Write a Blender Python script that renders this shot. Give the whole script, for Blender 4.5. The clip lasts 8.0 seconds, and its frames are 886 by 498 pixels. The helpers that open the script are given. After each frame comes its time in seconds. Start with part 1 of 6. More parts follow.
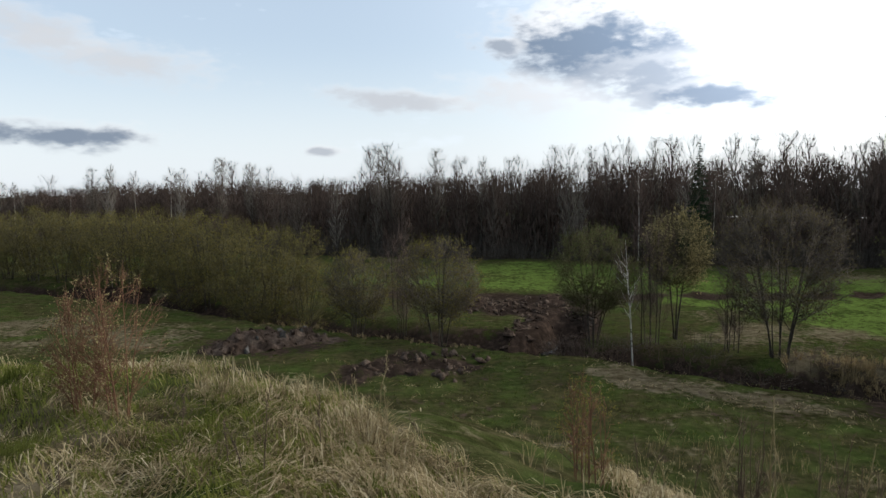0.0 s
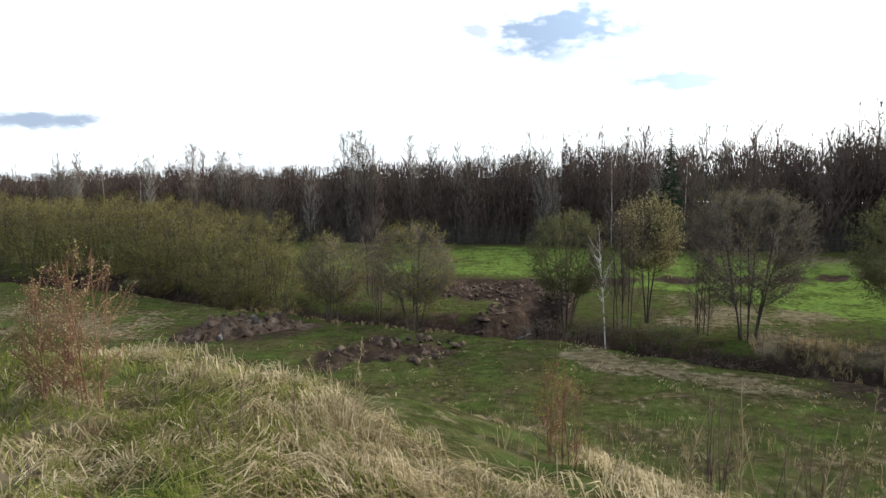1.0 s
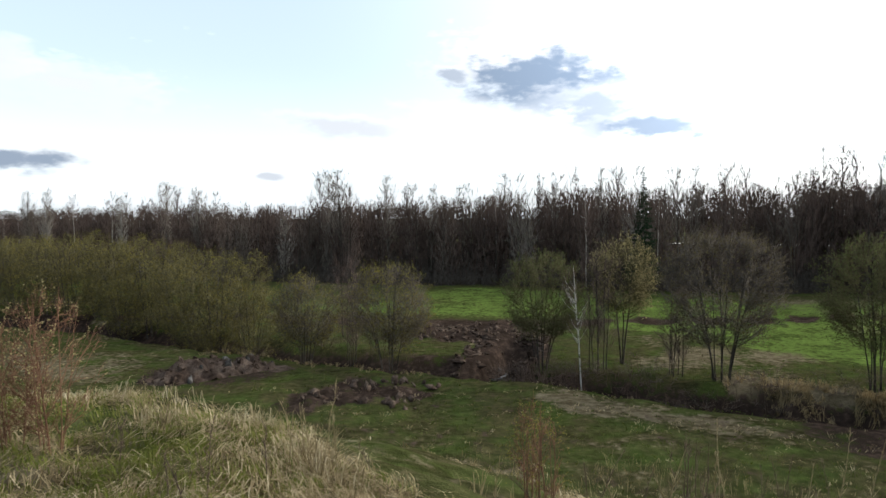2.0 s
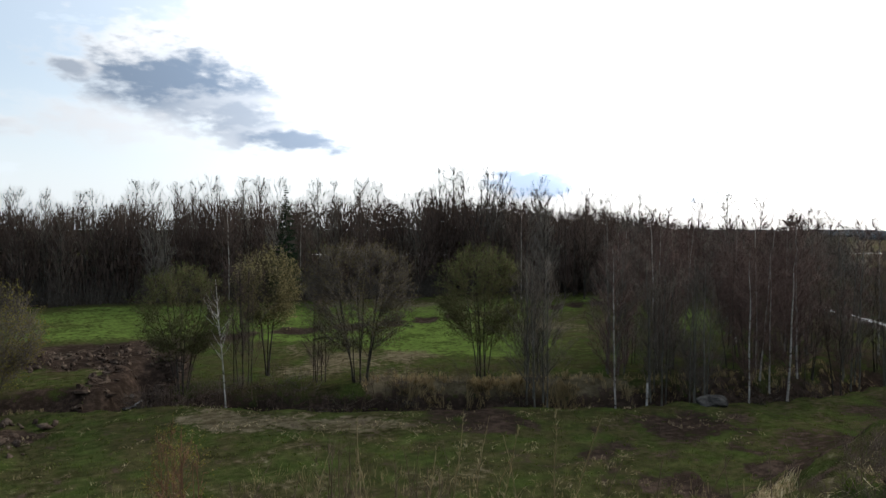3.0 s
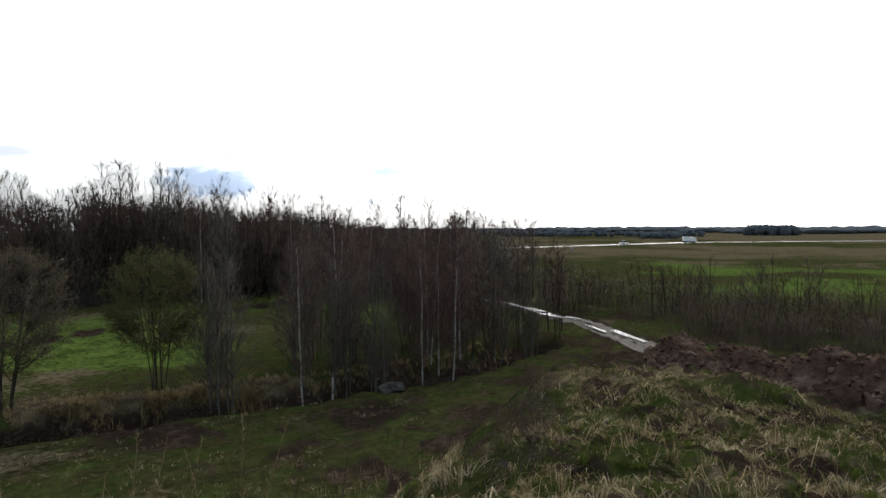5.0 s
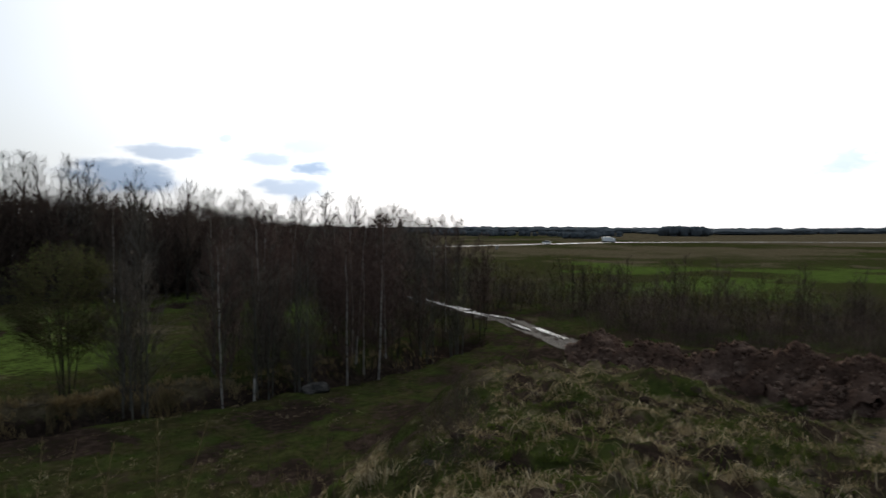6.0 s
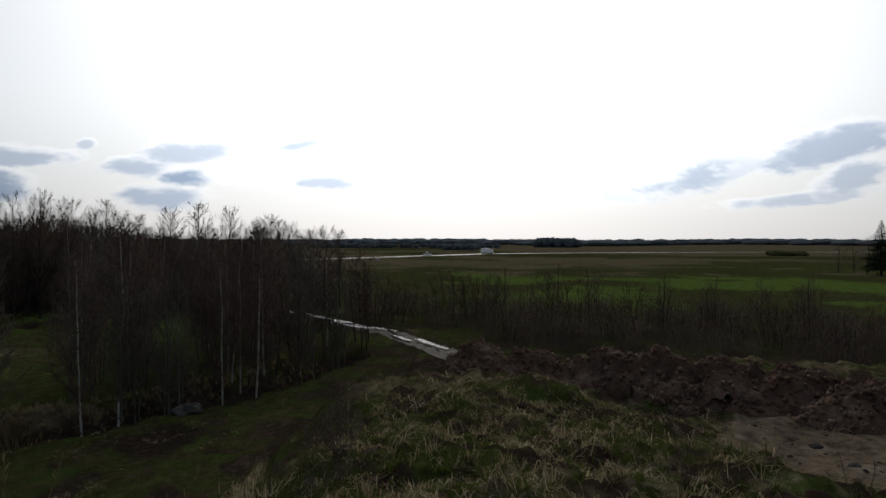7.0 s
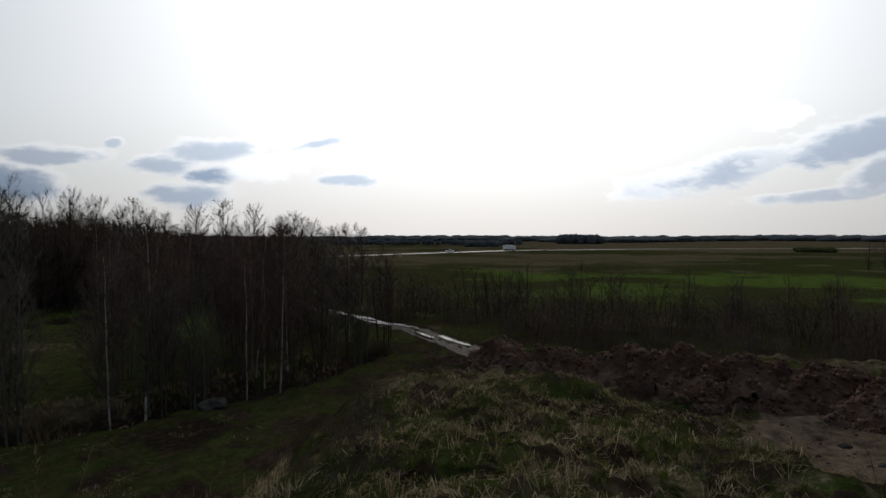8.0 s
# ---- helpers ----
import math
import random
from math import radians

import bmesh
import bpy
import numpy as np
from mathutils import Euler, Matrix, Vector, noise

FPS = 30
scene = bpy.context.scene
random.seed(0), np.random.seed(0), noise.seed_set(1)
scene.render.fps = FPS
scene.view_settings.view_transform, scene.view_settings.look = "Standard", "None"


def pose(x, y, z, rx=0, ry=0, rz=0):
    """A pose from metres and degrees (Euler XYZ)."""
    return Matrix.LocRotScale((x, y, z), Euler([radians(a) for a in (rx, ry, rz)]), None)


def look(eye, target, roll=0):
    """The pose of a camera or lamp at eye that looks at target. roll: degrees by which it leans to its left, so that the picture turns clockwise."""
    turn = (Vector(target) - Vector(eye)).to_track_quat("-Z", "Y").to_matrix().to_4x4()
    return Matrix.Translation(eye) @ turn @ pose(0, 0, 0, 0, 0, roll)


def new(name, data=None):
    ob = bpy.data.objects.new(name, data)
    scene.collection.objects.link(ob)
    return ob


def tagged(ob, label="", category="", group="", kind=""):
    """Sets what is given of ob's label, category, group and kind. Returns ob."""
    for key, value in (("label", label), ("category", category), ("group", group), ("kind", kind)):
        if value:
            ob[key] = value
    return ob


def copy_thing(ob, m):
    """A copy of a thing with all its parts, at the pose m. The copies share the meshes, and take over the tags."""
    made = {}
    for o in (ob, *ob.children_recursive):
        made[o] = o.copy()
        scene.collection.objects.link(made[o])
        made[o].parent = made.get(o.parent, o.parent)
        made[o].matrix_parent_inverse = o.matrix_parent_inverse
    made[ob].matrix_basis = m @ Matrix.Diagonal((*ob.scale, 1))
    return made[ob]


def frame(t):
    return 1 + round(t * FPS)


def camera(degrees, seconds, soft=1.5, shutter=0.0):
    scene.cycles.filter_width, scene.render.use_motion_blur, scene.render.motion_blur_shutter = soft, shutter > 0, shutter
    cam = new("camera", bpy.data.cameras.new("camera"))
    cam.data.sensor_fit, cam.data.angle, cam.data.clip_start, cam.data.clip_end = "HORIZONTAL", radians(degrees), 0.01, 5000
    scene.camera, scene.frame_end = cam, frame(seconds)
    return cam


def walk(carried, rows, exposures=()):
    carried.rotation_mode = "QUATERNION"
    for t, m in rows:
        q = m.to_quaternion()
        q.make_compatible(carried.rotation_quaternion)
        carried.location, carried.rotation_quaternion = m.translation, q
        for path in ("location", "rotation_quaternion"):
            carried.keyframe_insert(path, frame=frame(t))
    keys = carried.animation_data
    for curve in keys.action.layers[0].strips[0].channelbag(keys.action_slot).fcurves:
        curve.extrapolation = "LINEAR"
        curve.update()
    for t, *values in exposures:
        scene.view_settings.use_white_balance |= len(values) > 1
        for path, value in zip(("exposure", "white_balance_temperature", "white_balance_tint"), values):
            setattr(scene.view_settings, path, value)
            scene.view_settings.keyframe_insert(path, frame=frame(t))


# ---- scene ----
EYE = 8.0                     # eye above the meadow, standing on a spoil mound
cam = camera(67.1, 8.0, soft=1.5, shutter=0.2)
walk(cam, [
    (0.0, pose(0, 0, EYE, 85.12, 0.55, -0.00)),
    (0.5, pose(0, 0, EYE, 83.75, 0.61, -1.71)),
    (1.0, pose(0, 0, EYE, 83.84, 0.52, -2.18)),
    (2.3, pose(0, 0, EYE, 88.64, -0.14, -6.72)),
    (2.5, pose(0, 0, EYE, 89.25, -0.36, -16.50)),
    (2.7, pose(0, 0, EYE, 88.62, -0.99, -27.30)),
    (3.0, pose(0, 0, EYE, 88.32, -0.11, -34.11)),
    (3.5, pose(0, 0, EYE, 88.34, 0.34, -34.14)),
    (4.0, pose(0, 0, EYE, 88.31, 0.28, -34.30)),
    (4.2, pose(0, 0, EYE, 88.88, 0.03, -38.48)),
    (4.3, pose(0, 0, EYE, 88.95, 0.16, -43.23)),
    (4.5, pose(0, 0, EYE, 88.38, 0.07, -54.21)),
    (4.7, pose(0, 0, EYE, 88.22, 0.17, -59.07)),
    (5.8, pose(0, 0, EYE, 88.28, 0.44, -62.77)),
    (6.0, pose(0, 0, EYE, 88.14, -0.19, -67.07)),
    (6.5, pose(0, 0, EYE, 88.40, 0.55, -73.62)),
    (7.0, pose(0, 0, EYE, 89.19, -0.05, -77.22)),
    (7.5, pose(0, 0, EYE, 89.19, 0.31, -74.46)),
    (8.0, pose(0, 0, EYE, 88.91, 0.04, -75.33)),
], exposures=[(0.0, -0.75), (0.5, -0.1), (1.0, 0.15), (1.3, 0.15), (2.3, -0.52), (3.0, -0.74), (4.0, -0.95), (4.5, -0.92), (5.8, -1.6), (6.5, -2.1), (7.0, -2.3), (8.0, -2.5)])

# ---- sky, clouds and sun ----
SUN_AZ, SUN_EL = -79.0, 25.0  # azimuth is counted from +y towards -x, in degrees


def way(az, el):
    a, e = radians(az), radians(el)
    return Vector((-math.sin(a) * math.cos(e), math.cos(a) * math.cos(e), math.sin(e)))


world = bpy.data.worlds.new("sky")
scene.world = world
world.use_nodes = True
WT = world.node_tree
WT.nodes.clear()


def wn(kind, **kw):
    n = WT.nodes.new(kind)
    for k, v in kw.items():
        if k == "operation":
            n.operation = v
        elif k == "blend":
            n.blend_type = v
    return n


def wmath(op, a, b=None, clamp=False):
    n = wn("ShaderNodeMath", operation=op)
    n.use_clamp = clamp
    for i, v in enumerate((a, b)):
        if v is None:
            continue
        if isinstance(v, (int, float)):
            n.inputs[i].default_value = v
        else:
            WT.links.new(v, n.inputs[i])
    return n.outputs[0]


def wmix(fac, a, b):
    n = WT.nodes.new("ShaderNodeMix")
    n.data_type = "RGBA"
    for i, v in ((0, fac), (6, a), (7, b)):
        if isinstance(v, (int, float)):
            n.inputs[i].default_value = v
        elif isinstance(v, tuple):
            n.inputs[i].default_value = (*v, 1)
        else:
            WT.links.new(v, n.inputs[i])
    return n.outputs[2]


def wramp(v, lo, hi, a=0.0, b=1.0):
    n = WT.nodes.new("ShaderNodeMapRange")
    n.interpolation_type = "SMOOTHSTEP"
    WT.links.new(v, n.inputs[0])
    for i, x in enumerate((lo, hi, a, b)):
        n.inputs[i + 1].default_value = x
    return n.outputs[0]


def build_sky():
    sky = WT.nodes.new("ShaderNodeTexSky")
    sky.sky_type = "NISHITA"
    sky.sun_disc = False
    sky.sun_elevation = radians(SUN_EL)
    sky.sun_rotation = radians(-SUN_AZ)
    sky.air_density, sky.dust_density, sky.ozone_density = 1.0, 1.6, 1.0
    tc = WT.nodes.new("ShaderNodeTexCoord")
    sep = WT.nodes.new("ShaderNodeSeparateXYZ")
    WT.links.new(tc.outputs["Generated"], sep.inputs[0])
    az = wmath("MULTIPLY", wmath("ARCTAN2", wmath("MULTIPLY", sep.outputs[0], -1.0), sep.outputs[1]), 57.29578)
    el = wmath("MULTIPLY", wmath("ARCSINE", sep.outputs[2]), 57.29578)
    comb = WT.nodes.new("ShaderNodeCombineXYZ")
    WT.links.new(az, comb.inputs[0])
    WT.links.new(el, comb.inputs[1])
    flat = comb.outputs[0]

    def cloud_noise(scale_a, scale_e, detail, seed):
        m = WT.nodes.new("ShaderNodeMapping")
        m.inputs["Scale"].default_value = (scale_a, scale_e, 1)
        m.inputs["Location"].default_value = (seed, seed * 1.7, 0)
        WT.links.new(flat, m.inputs[0])
        n = WT.nodes.new("ShaderNodeTexNoise")
        n.inputs["Scale"].default_value = 1.0
        n.inputs["Detail"].default_value = detail
        n.inputs["Roughness"].default_value = 0.58
        WT.links.new(m.outputs[0], n.inputs["Vector"])
        return n.outputs[0]

    lumps = cloud_noise(0.20, 0.46, 3, 3.1)
    fine = cloud_noise(0.7, 1.5, 3.2, 8.3)
    veil = cloud_noise(0.05, 0.22, 5, 1.3)
    base = WT.nodes.new("ShaderNodeVectorMath")
    base.operation = "SCALE"
    WT.links.new(sky.outputs[0], base.inputs[0])
    base.inputs["Scale"].default_value = SKY_GAIN
    col = base.outputs[0]
    # angle to the sun, for the thin bright veil round it
    dot = WT.nodes.new("ShaderNodeVectorMath")
    dot.operation = "DOT_PRODUCT"
    WT.links.new(tc.outputs["Generated"], dot.inputs[0])
    dot.inputs[1].default_value = way(SUN_AZ, SUN_EL)
    off = wmath("MULTIPLY", wmath("ARCCOSINE", dot.outputs["Value"]), 57.29578)
    # high thin cloud, whiter towards the sun
    thin = wramp(wmath("ADD", veil, wmath("MULTIPLY", fine, 0.25)), 0.56, 0.86, 0.0, 0.75)
    near = wramp(off, 12.0, 62.0, 1.0, 0.0)
    veil_mask = wmath("MAXIMUM", wmath("MULTIPLY", thin, wramp(el, -2, 30, 1.0, 0.75)), wmath("ADD", wmath("MULTIPLY", near, 0.4), 0.46))
    col = wmix(veil_mask, col, VEIL)
    # pale haze low over the land
    low = wramp(el, 0.0, 13.0, 0.72, 0.0)
    col = wmix(low, col, HAZE)
    # light scattered round the sun, warmer and weaker low down
    glow = wmath("MULTIPLY", wmath("POWER", wmath("SUBTRACT", 1.0, wmath("DIVIDE", off, 84.0), True), 2.3), GLOW)
    glow = wmath("MULTIPLY", glow, wramp(el, 0.0, 12.0, 0.72, 1.0))
    tint = wmix(wramp(el, 0.3, 4.5), (1.0, 0.955, 0.925), (1.0, 0.99, 0.98))

    def scaled(c, f):
        n = WT.nodes.new("ShaderNodeVectorMath")
        n.operation = "SCALE"
        if isinstance(c, tuple):
            n.inputs[0].default_value = c
        else:
            WT.links.new(c, n.inputs[0])
        WT.links.new(f, n.inputs["Scale"])
        return n.outputs[0]

    add = WT.nodes.new("ShaderNodeVectorMath")
    add.operation = "ADD"
    WT.links.new(col, add.inputs[0])
    WT.links.new(scaled(tint, glow), add.inputs[1])
    col = add.outputs[0]
    lit = scaled(CLOUD_LIT, wmath("ADD", 1.0, glow))
    shadow = scaled(CLOUD_DARK, wmath("ADD", 1.0, wmath("MULTIPLY", glow, 1.5)))
    # single clouds: azimuth, elevation, half width, half height, lean, darkness, softness
    rough = wmath("ADD", wmath("MULTIPLY", wmath("SUBTRACT", lumps, 0.5), 1.5), wmath("MULTIPLY", wmath("SUBTRACT", fine, 0.5), 0.8))
    for a, e, ha, he, lean, dark, soft in CLOUDS:
        m = WT.nodes.new("ShaderNodeMapping")
        m.vector_type = "TEXTURE"
        m.inputs["Location"].default_value = (a, e, 0)
        m.inputs["Rotation"].default_value = (0, 0, radians(lean))
        m.inputs["Scale"].default_value = (ha, he, 1)
        WT.links.new(flat, m.inputs[0])
        ln = WT.nodes.new("ShaderNodeVectorMath")
        ln.operation = "LENGTH"
        WT.links.new(m.outputs[0], ln.inputs[0])
        sp = WT.nodes.new("ShaderNodeSeparateXYZ")
        WT.links.new(m.outputs[0], sp.inputs[0])
        d = wmath("ADD", ln.outputs["Value"], rough)
        alpha = wramp(d, 1.1, 1.1 - soft, 0.0, 0.97)
        # the side that faces the sun, above all the top, is bright
        side = wmath("MULTIPLY", sp.outputs[0], -0.12 if a > SUN_AZ else 0.12)
        core = wramp(wmath("ADD", wmath("ADD", d, wmath("MULTIPLY", sp.outputs[1], 0.22)), side), 1.2, 0.3, 0.0, 1.0)
        shade = wmix(wmath("MULTIPLY", core, dark), lit, shadow)
        col = wmix(alpha, col, shade)
    bg = WT.nodes.new("ShaderNodeBackground")
    bg.inputs["Strength"].default_value = 1.0
    WT.links.new(col, bg.inputs["Color"])
    out = WT.nodes.new("ShaderNodeOutputWorld")
    WT.links.new(bg.outputs[0], out.inputs["Surface"])


SKY_GAIN = 0.26
VEIL = (1.40, 1.62, 1.86)
HAZE = (1.55, 1.66, 1.76)
CLOUD_LIT = (1.55, 1.58, 1.62)
CLOUD_DARK = (0.20, 0.31, 0.48)
GLOW = 9.0
MAIN_CLOUD = [
    (-16.8, 15.0, 6.61, 4.12, -6, 0.06, 0.8), (-9.1, 13.3, 3.37, 2.04, -6, 0.12, 0.7), (-14.2, 11.6, 11.11, 4.07, 7, 0.28, 0.8), (-13.5, 11.2, 10.38, 4.27, 8, 0.92, 0.75),
    (-17.6, 8.9, 6.68, 2.23, 6, 0.7, 0.75), (-22.1, 7.4, 5.33, 1.31, 5, 0.85, 0.65), (-5.1, 12.0, 1.92, 0.87, 8, 0.7, 0.7), (-7.2, 7.9, 8.46, 2.04, 4, 0.22, 1.1),
]
LOOSE_CLOUDS = [
    (30.3, 4.5, 8.26, 1.26, 0, 0.85, 0.8), (24.6, 10.0, 9.15, 1.75, 5, 0.3, 1.1), (31.1, 12.0, 5.25, 2.13, 8, 0.3, 1.1), (3.9, 7.7, 7.24, 1.16, 4, 0.38, 0.9),
    (10.1, 3.5, 1.97, 0.53, 0, 0.5, 0.7), (-27.3, 5.7, 3.05, 0.68, 0, 0.45, 0.8),
]
SUNWARD_CLOUDS = [
    (-42.0, 3.8, 5.11, 2.04, 3, 0.85, 0.6), (-45.4, 6.0, 4.39, 0.82, -3, 0.65, 0.5), (-52.8, 5.6, 3.53, 0.92, -3, 0.65, 0.5), (-56.8, 7.0, 4.16, 1.16, -5, 0.6, 0.5),
    (-56.7, 5.1, 2.71, 0.97, -4, 0.85, 0.5), (-60.4, 5.6, 4.09, 1.26, -4, 0.12, 0.6), (-65.0, 7.8, 2.73, 0.48, -12, 0.65, 0.5),
]
SUNWARD_WISPS = [
    (-67.1, 4.8, 2.95, 0.68, 0, 0.6, 0.6), (-54.9, 3.3, 4.7, 1.26, 0, 0.7, 0.8), (-49.1, 7.2, 0.86, 0.53, -5, 0.55, 0.6), (-66.1, 11.7, 0.95, 0.73, 20, 0.45, 0.7),
]
FAR_BANK = [
    (-92.6, 4.1, 4.18, 1.26, -12, 0.4, 0.5), (-99.4, 5.4, 8.45, 1.46, -12, 0.66, 0.55), (-106.2, 6.8, 7.45, 1.75, -14, 0.7, 0.55), (-105.1, 3.1, 6.53, 0.63, -5, 0.55, 0.6),
    (-108.6, 4.6, 3.03, 1.26, -18, 0.6, 0.6), (-101.8, 9.1, 2.24, 1.07, -5, 0.0, 0.45),
]
CLOUDS = LOOSE_CLOUDS + MAIN_CLOUD + SUNWARD_WISPS + SUNWARD_CLOUDS + FAR_BANK
build_sky()

sun_data = bpy.data.lights.new("sun", "SUN")
sun_data.energy, sun_data.angle, sun_data.color = 3.6, radians(2), (1.0, 0.93, 0.82)
sun = new("sun", sun_data)
sun.matrix_world = look((0, 0, 60), Vector((0, 0, 60)) - way(SUN_AZ, SUN_EL))

# ---- materials ----


def material(name, colours, scale=1.0, rough=0.9, bump=0.3, bump_scale=None, island=0.0, coords="Object", metallic=0.0, spec=0.0):
    """A rough surface: colours blended by coarse and fine noise, and by chance from piece to piece."""
    mt = bpy.data.materials.new(name)
    mt.use_nodes = True
    nt = mt.node_tree
    bs = nt.nodes["Principled BSDF"]
    tc = nt.nodes.new("ShaderNodeTexCoord")
    coarse = nt.nodes.new("ShaderNodeTexNoise")
    coarse.inputs["Scale"].default_value, coarse.inputs["Detail"].default_value = scale, 4
    grain = nt.nodes.new("ShaderNodeTexNoise")
    grain.inputs["Scale"].default_value, grain.inputs["Detail"].default_value = bump_scale or scale * 9, 6
    for n in (coarse, grain):
        nt.links.new(tc.outputs[coords], n.inputs["Vector"])
    mix = nt.nodes.new("ShaderNodeMath")
    mix.operation = "MULTIPLY_ADD"
    nt.links.new(grain.outputs[0], mix.inputs[0])
    mix.inputs[1].default_value = 0.5
    nt.links.new(coarse.outputs[0], mix.inputs[2])
    value = mix.outputs[0]
    if island:
        geo = nt.nodes.new("ShaderNodeNewGeometry")
        isl = nt.nodes.new("ShaderNodeMath")
        isl.operation = "MULTIPLY_ADD"
        nt.links.new(geo.outputs["Random Per Island"], isl.inputs[0])
        isl.inputs[1].default_value = island
        nt.links.new(value, isl.inputs[2])
        value = isl.outputs[0]
    info = nt.nodes.new("ShaderNodeObjectInfo")
    per = nt.nodes.new("ShaderNodeMath")
    per.operation = "MULTIPLY_ADD"
    nt.links.new(info.outputs["Random"], per.inputs[0])
    per.inputs[1].default_value = 0.16
    nt.links.new(value, per.inputs[2])
    ramp = nt.nodes.new("ShaderNodeValToRGB")
    nt.links.new(per.outputs[0], ramp.inputs[0])
    lo, hi = 0.55, 1.05 + island
    while len(ramp.color_ramp.elements) < len(colours):
        ramp.color_ramp.elements.new(0.5)
    rng_ = hi - lo
    scale_n = nt.nodes.new("ShaderNodeMapRange")
    nt.links.new(per.outputs[0], scale_n.inputs[0])
    scale_n.inputs[1].default_value, scale_n.inputs[2].default_value = lo, lo + rng_
    nt.links.new(scale_n.outputs[0], ramp.inputs[0])
    for i, c in enumerate(colours):
        ramp.color_ramp.elements[i].position = i / max(1, len(colours) - 1)
        ramp.color_ramp.elements[i].color = (*c, 1)
    nt.links.new(ramp.outputs[0], bs.inputs["Base Color"])
    bs.inputs["Roughness"].default_value = rough
    bs.inputs["Metallic"].default_value = metallic
    bs.inputs["Specular IOR Level"].default_value = spec
    if bump:
        bp = nt.nodes.new("ShaderNodeBump")
        bp.inputs["Strength"].default_value = bump
        bp.inputs["Distance"].default_value = 0.05
        nt.links.new(grain.outputs[0], bp.inputs["Height"])
        nt.links.new(bp.outputs[0], bs.inputs["Normal"])
    return mt


def leafy(name, colours, island=0.5, through_light=0.45):
    """Thin leaves and blades: diffuse, with some light passing through."""
    mt = material(name, colours, scale=0.6, rough=0.75, bump=0, island=island, spec=0.0)
    nt = mt.node_tree
    bs = nt.nodes["Principled BSDF"]
    tr = nt.nodes.new("ShaderNodeBsdfTranslucent")
    nt.links.new(bs.inputs["Base Color"].links[0].from_socket, tr.inputs["Color"])
    mx = nt.nodes.new("ShaderNodeMixShader")
    mx.inputs[0].default_value = through_light
    nt.links.new(bs.outputs[0], mx.inputs[1])
    nt.links.new(tr.outputs[0], mx.inputs[2])
    nt.links.new(mx.outputs[0], nt.nodes["Material Output"].inputs["Surface"])
    return mt


def birch_bark(colours):
    mt = material("birch_bark", colours, scale=1.5, rough=0.8, bump=0.2)
    nt = mt.node_tree
    bs = nt.nodes["Principled BSDF"]
    src = bs.inputs["Base Color"].links[0].from_socket
    tc = nt.nodes.new("ShaderNodeTexCoord")
    mp = nt.nodes.new("ShaderNodeMapping")
    mp.inputs["Scale"].default_value = (3.0, 3.0, 7.0)
    nt.links.new(tc.outputs["Object"], mp.inputs[0])
    nz = nt.nodes.new("ShaderNodeTexNoise")
    nz.inputs["Scale"].default_value, nz.inputs["Detail"].default_value = 1.3, 5
    nt.links.new(mp.outputs[0], nz.inputs["Vector"])
    mr = nt.nodes.new("ShaderNodeMapRange")
    nt.links.new(nz.outputs[0], mr.inputs[0])
    mr.inputs[1].default_value, mr.inputs[2].default_value = 0.56, 0.62
    mx = nt.nodes.new("ShaderNodeMix")
    mx.data_type = "RGBA"
    nt.links.new(mr.outputs[0], mx.inputs[0])
    nt.links.new(src, mx.inputs[6])
    mx.inputs[7].default_value = (0.05, 0.042, 0.037, 1)
    nt.links.new(mx.outputs[2], bs.inputs["Base Color"])
    return mt


BARK_BIRCH = birch_bark([(0.20, 0.18, 0.155), (0.34, 0.31, 0.275), (0.48, 0.45, 0.41)])
BARK_WHITE = birch_bark([(0.23, 0.21, 0.185), (0.35, 0.33, 0.30), (0.47, 0.45, 0.41)])
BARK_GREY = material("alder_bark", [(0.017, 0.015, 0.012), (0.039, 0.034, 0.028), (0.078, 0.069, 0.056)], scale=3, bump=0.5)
BARK_PALE = material("aspen_bark", [(0.061, 0.058, 0.047), (0.112, 0.108, 0.089), (0.150, 0.140, 0.122)], scale=2, bump=0.4)
TWIG_BROWN = material("birch_twigs", [(0.043, 0.030, 0.025), (0.078, 0.057, 0.046), (0.117, 0.090, 0.073)], scale=0.5, bump=0, island=0.4)
# birch twig browns cut by a third: shade inside the wood, put into colour
TWIG_DARK = material("shaded_wood_twigs", [(0.027, 0.020, 0.016), (0.051, 0.037, 0.030), (0.082, 0.062, 0.050)], scale=0.5, bump=0, island=0.4)
TWIG_RED = material("young_birch_twigs", [(0.048, 0.031, 0.027), (0.082, 0.055, 0.045), (0.121, 0.084, 0.069)], scale=0.5, bump=0, island=0.4)
TWIG_GREY = material("alder_twigs", [(0.043, 0.037, 0.030), (0.078, 0.066, 0.053), (0.121, 0.101, 0.082)], scale=0.5, bump=0, island=0.4)
# paler copy of the grey twigs: sunlight on the treetops put into the colour
TWIG_PALE = material("sunlit_twigs", [(0.086, 0.076, 0.064), (0.136, 0.121, 0.101), (0.195, 0.176, 0.148)], scale=0.5, bump=0, island=0.4)
TWIG_OLIVE = material("willow_twigs", [(0.051, 0.043, 0.023), (0.078, 0.069, 0.035), (0.109, 0.095, 0.047)], scale=0.5, bump=0, island=0.4)
LEAF_OLIVE = leafy("willow_leaves", [(0.093, 0.080, 0.020), (0.145, 0.126, 0.032), (0.200, 0.170, 0.051)])
LEAF_BUD = leafy("brown_buds", [(0.064, 0.051, 0.025), (0.098, 0.081, 0.039), (0.140, 0.115, 0.060)])
LEAF_GREEN = leafy("young_green_leaves", [(0.053, 0.060, 0.024), (0.085, 0.095, 0.036), (0.123, 0.132, 0.053)])
LEAF_ORANGE = leafy("bronze_leaves", [(0.145, 0.115, 0.051), (0.238, 0.200, 0.093), (0.306, 0.264, 0.136)])
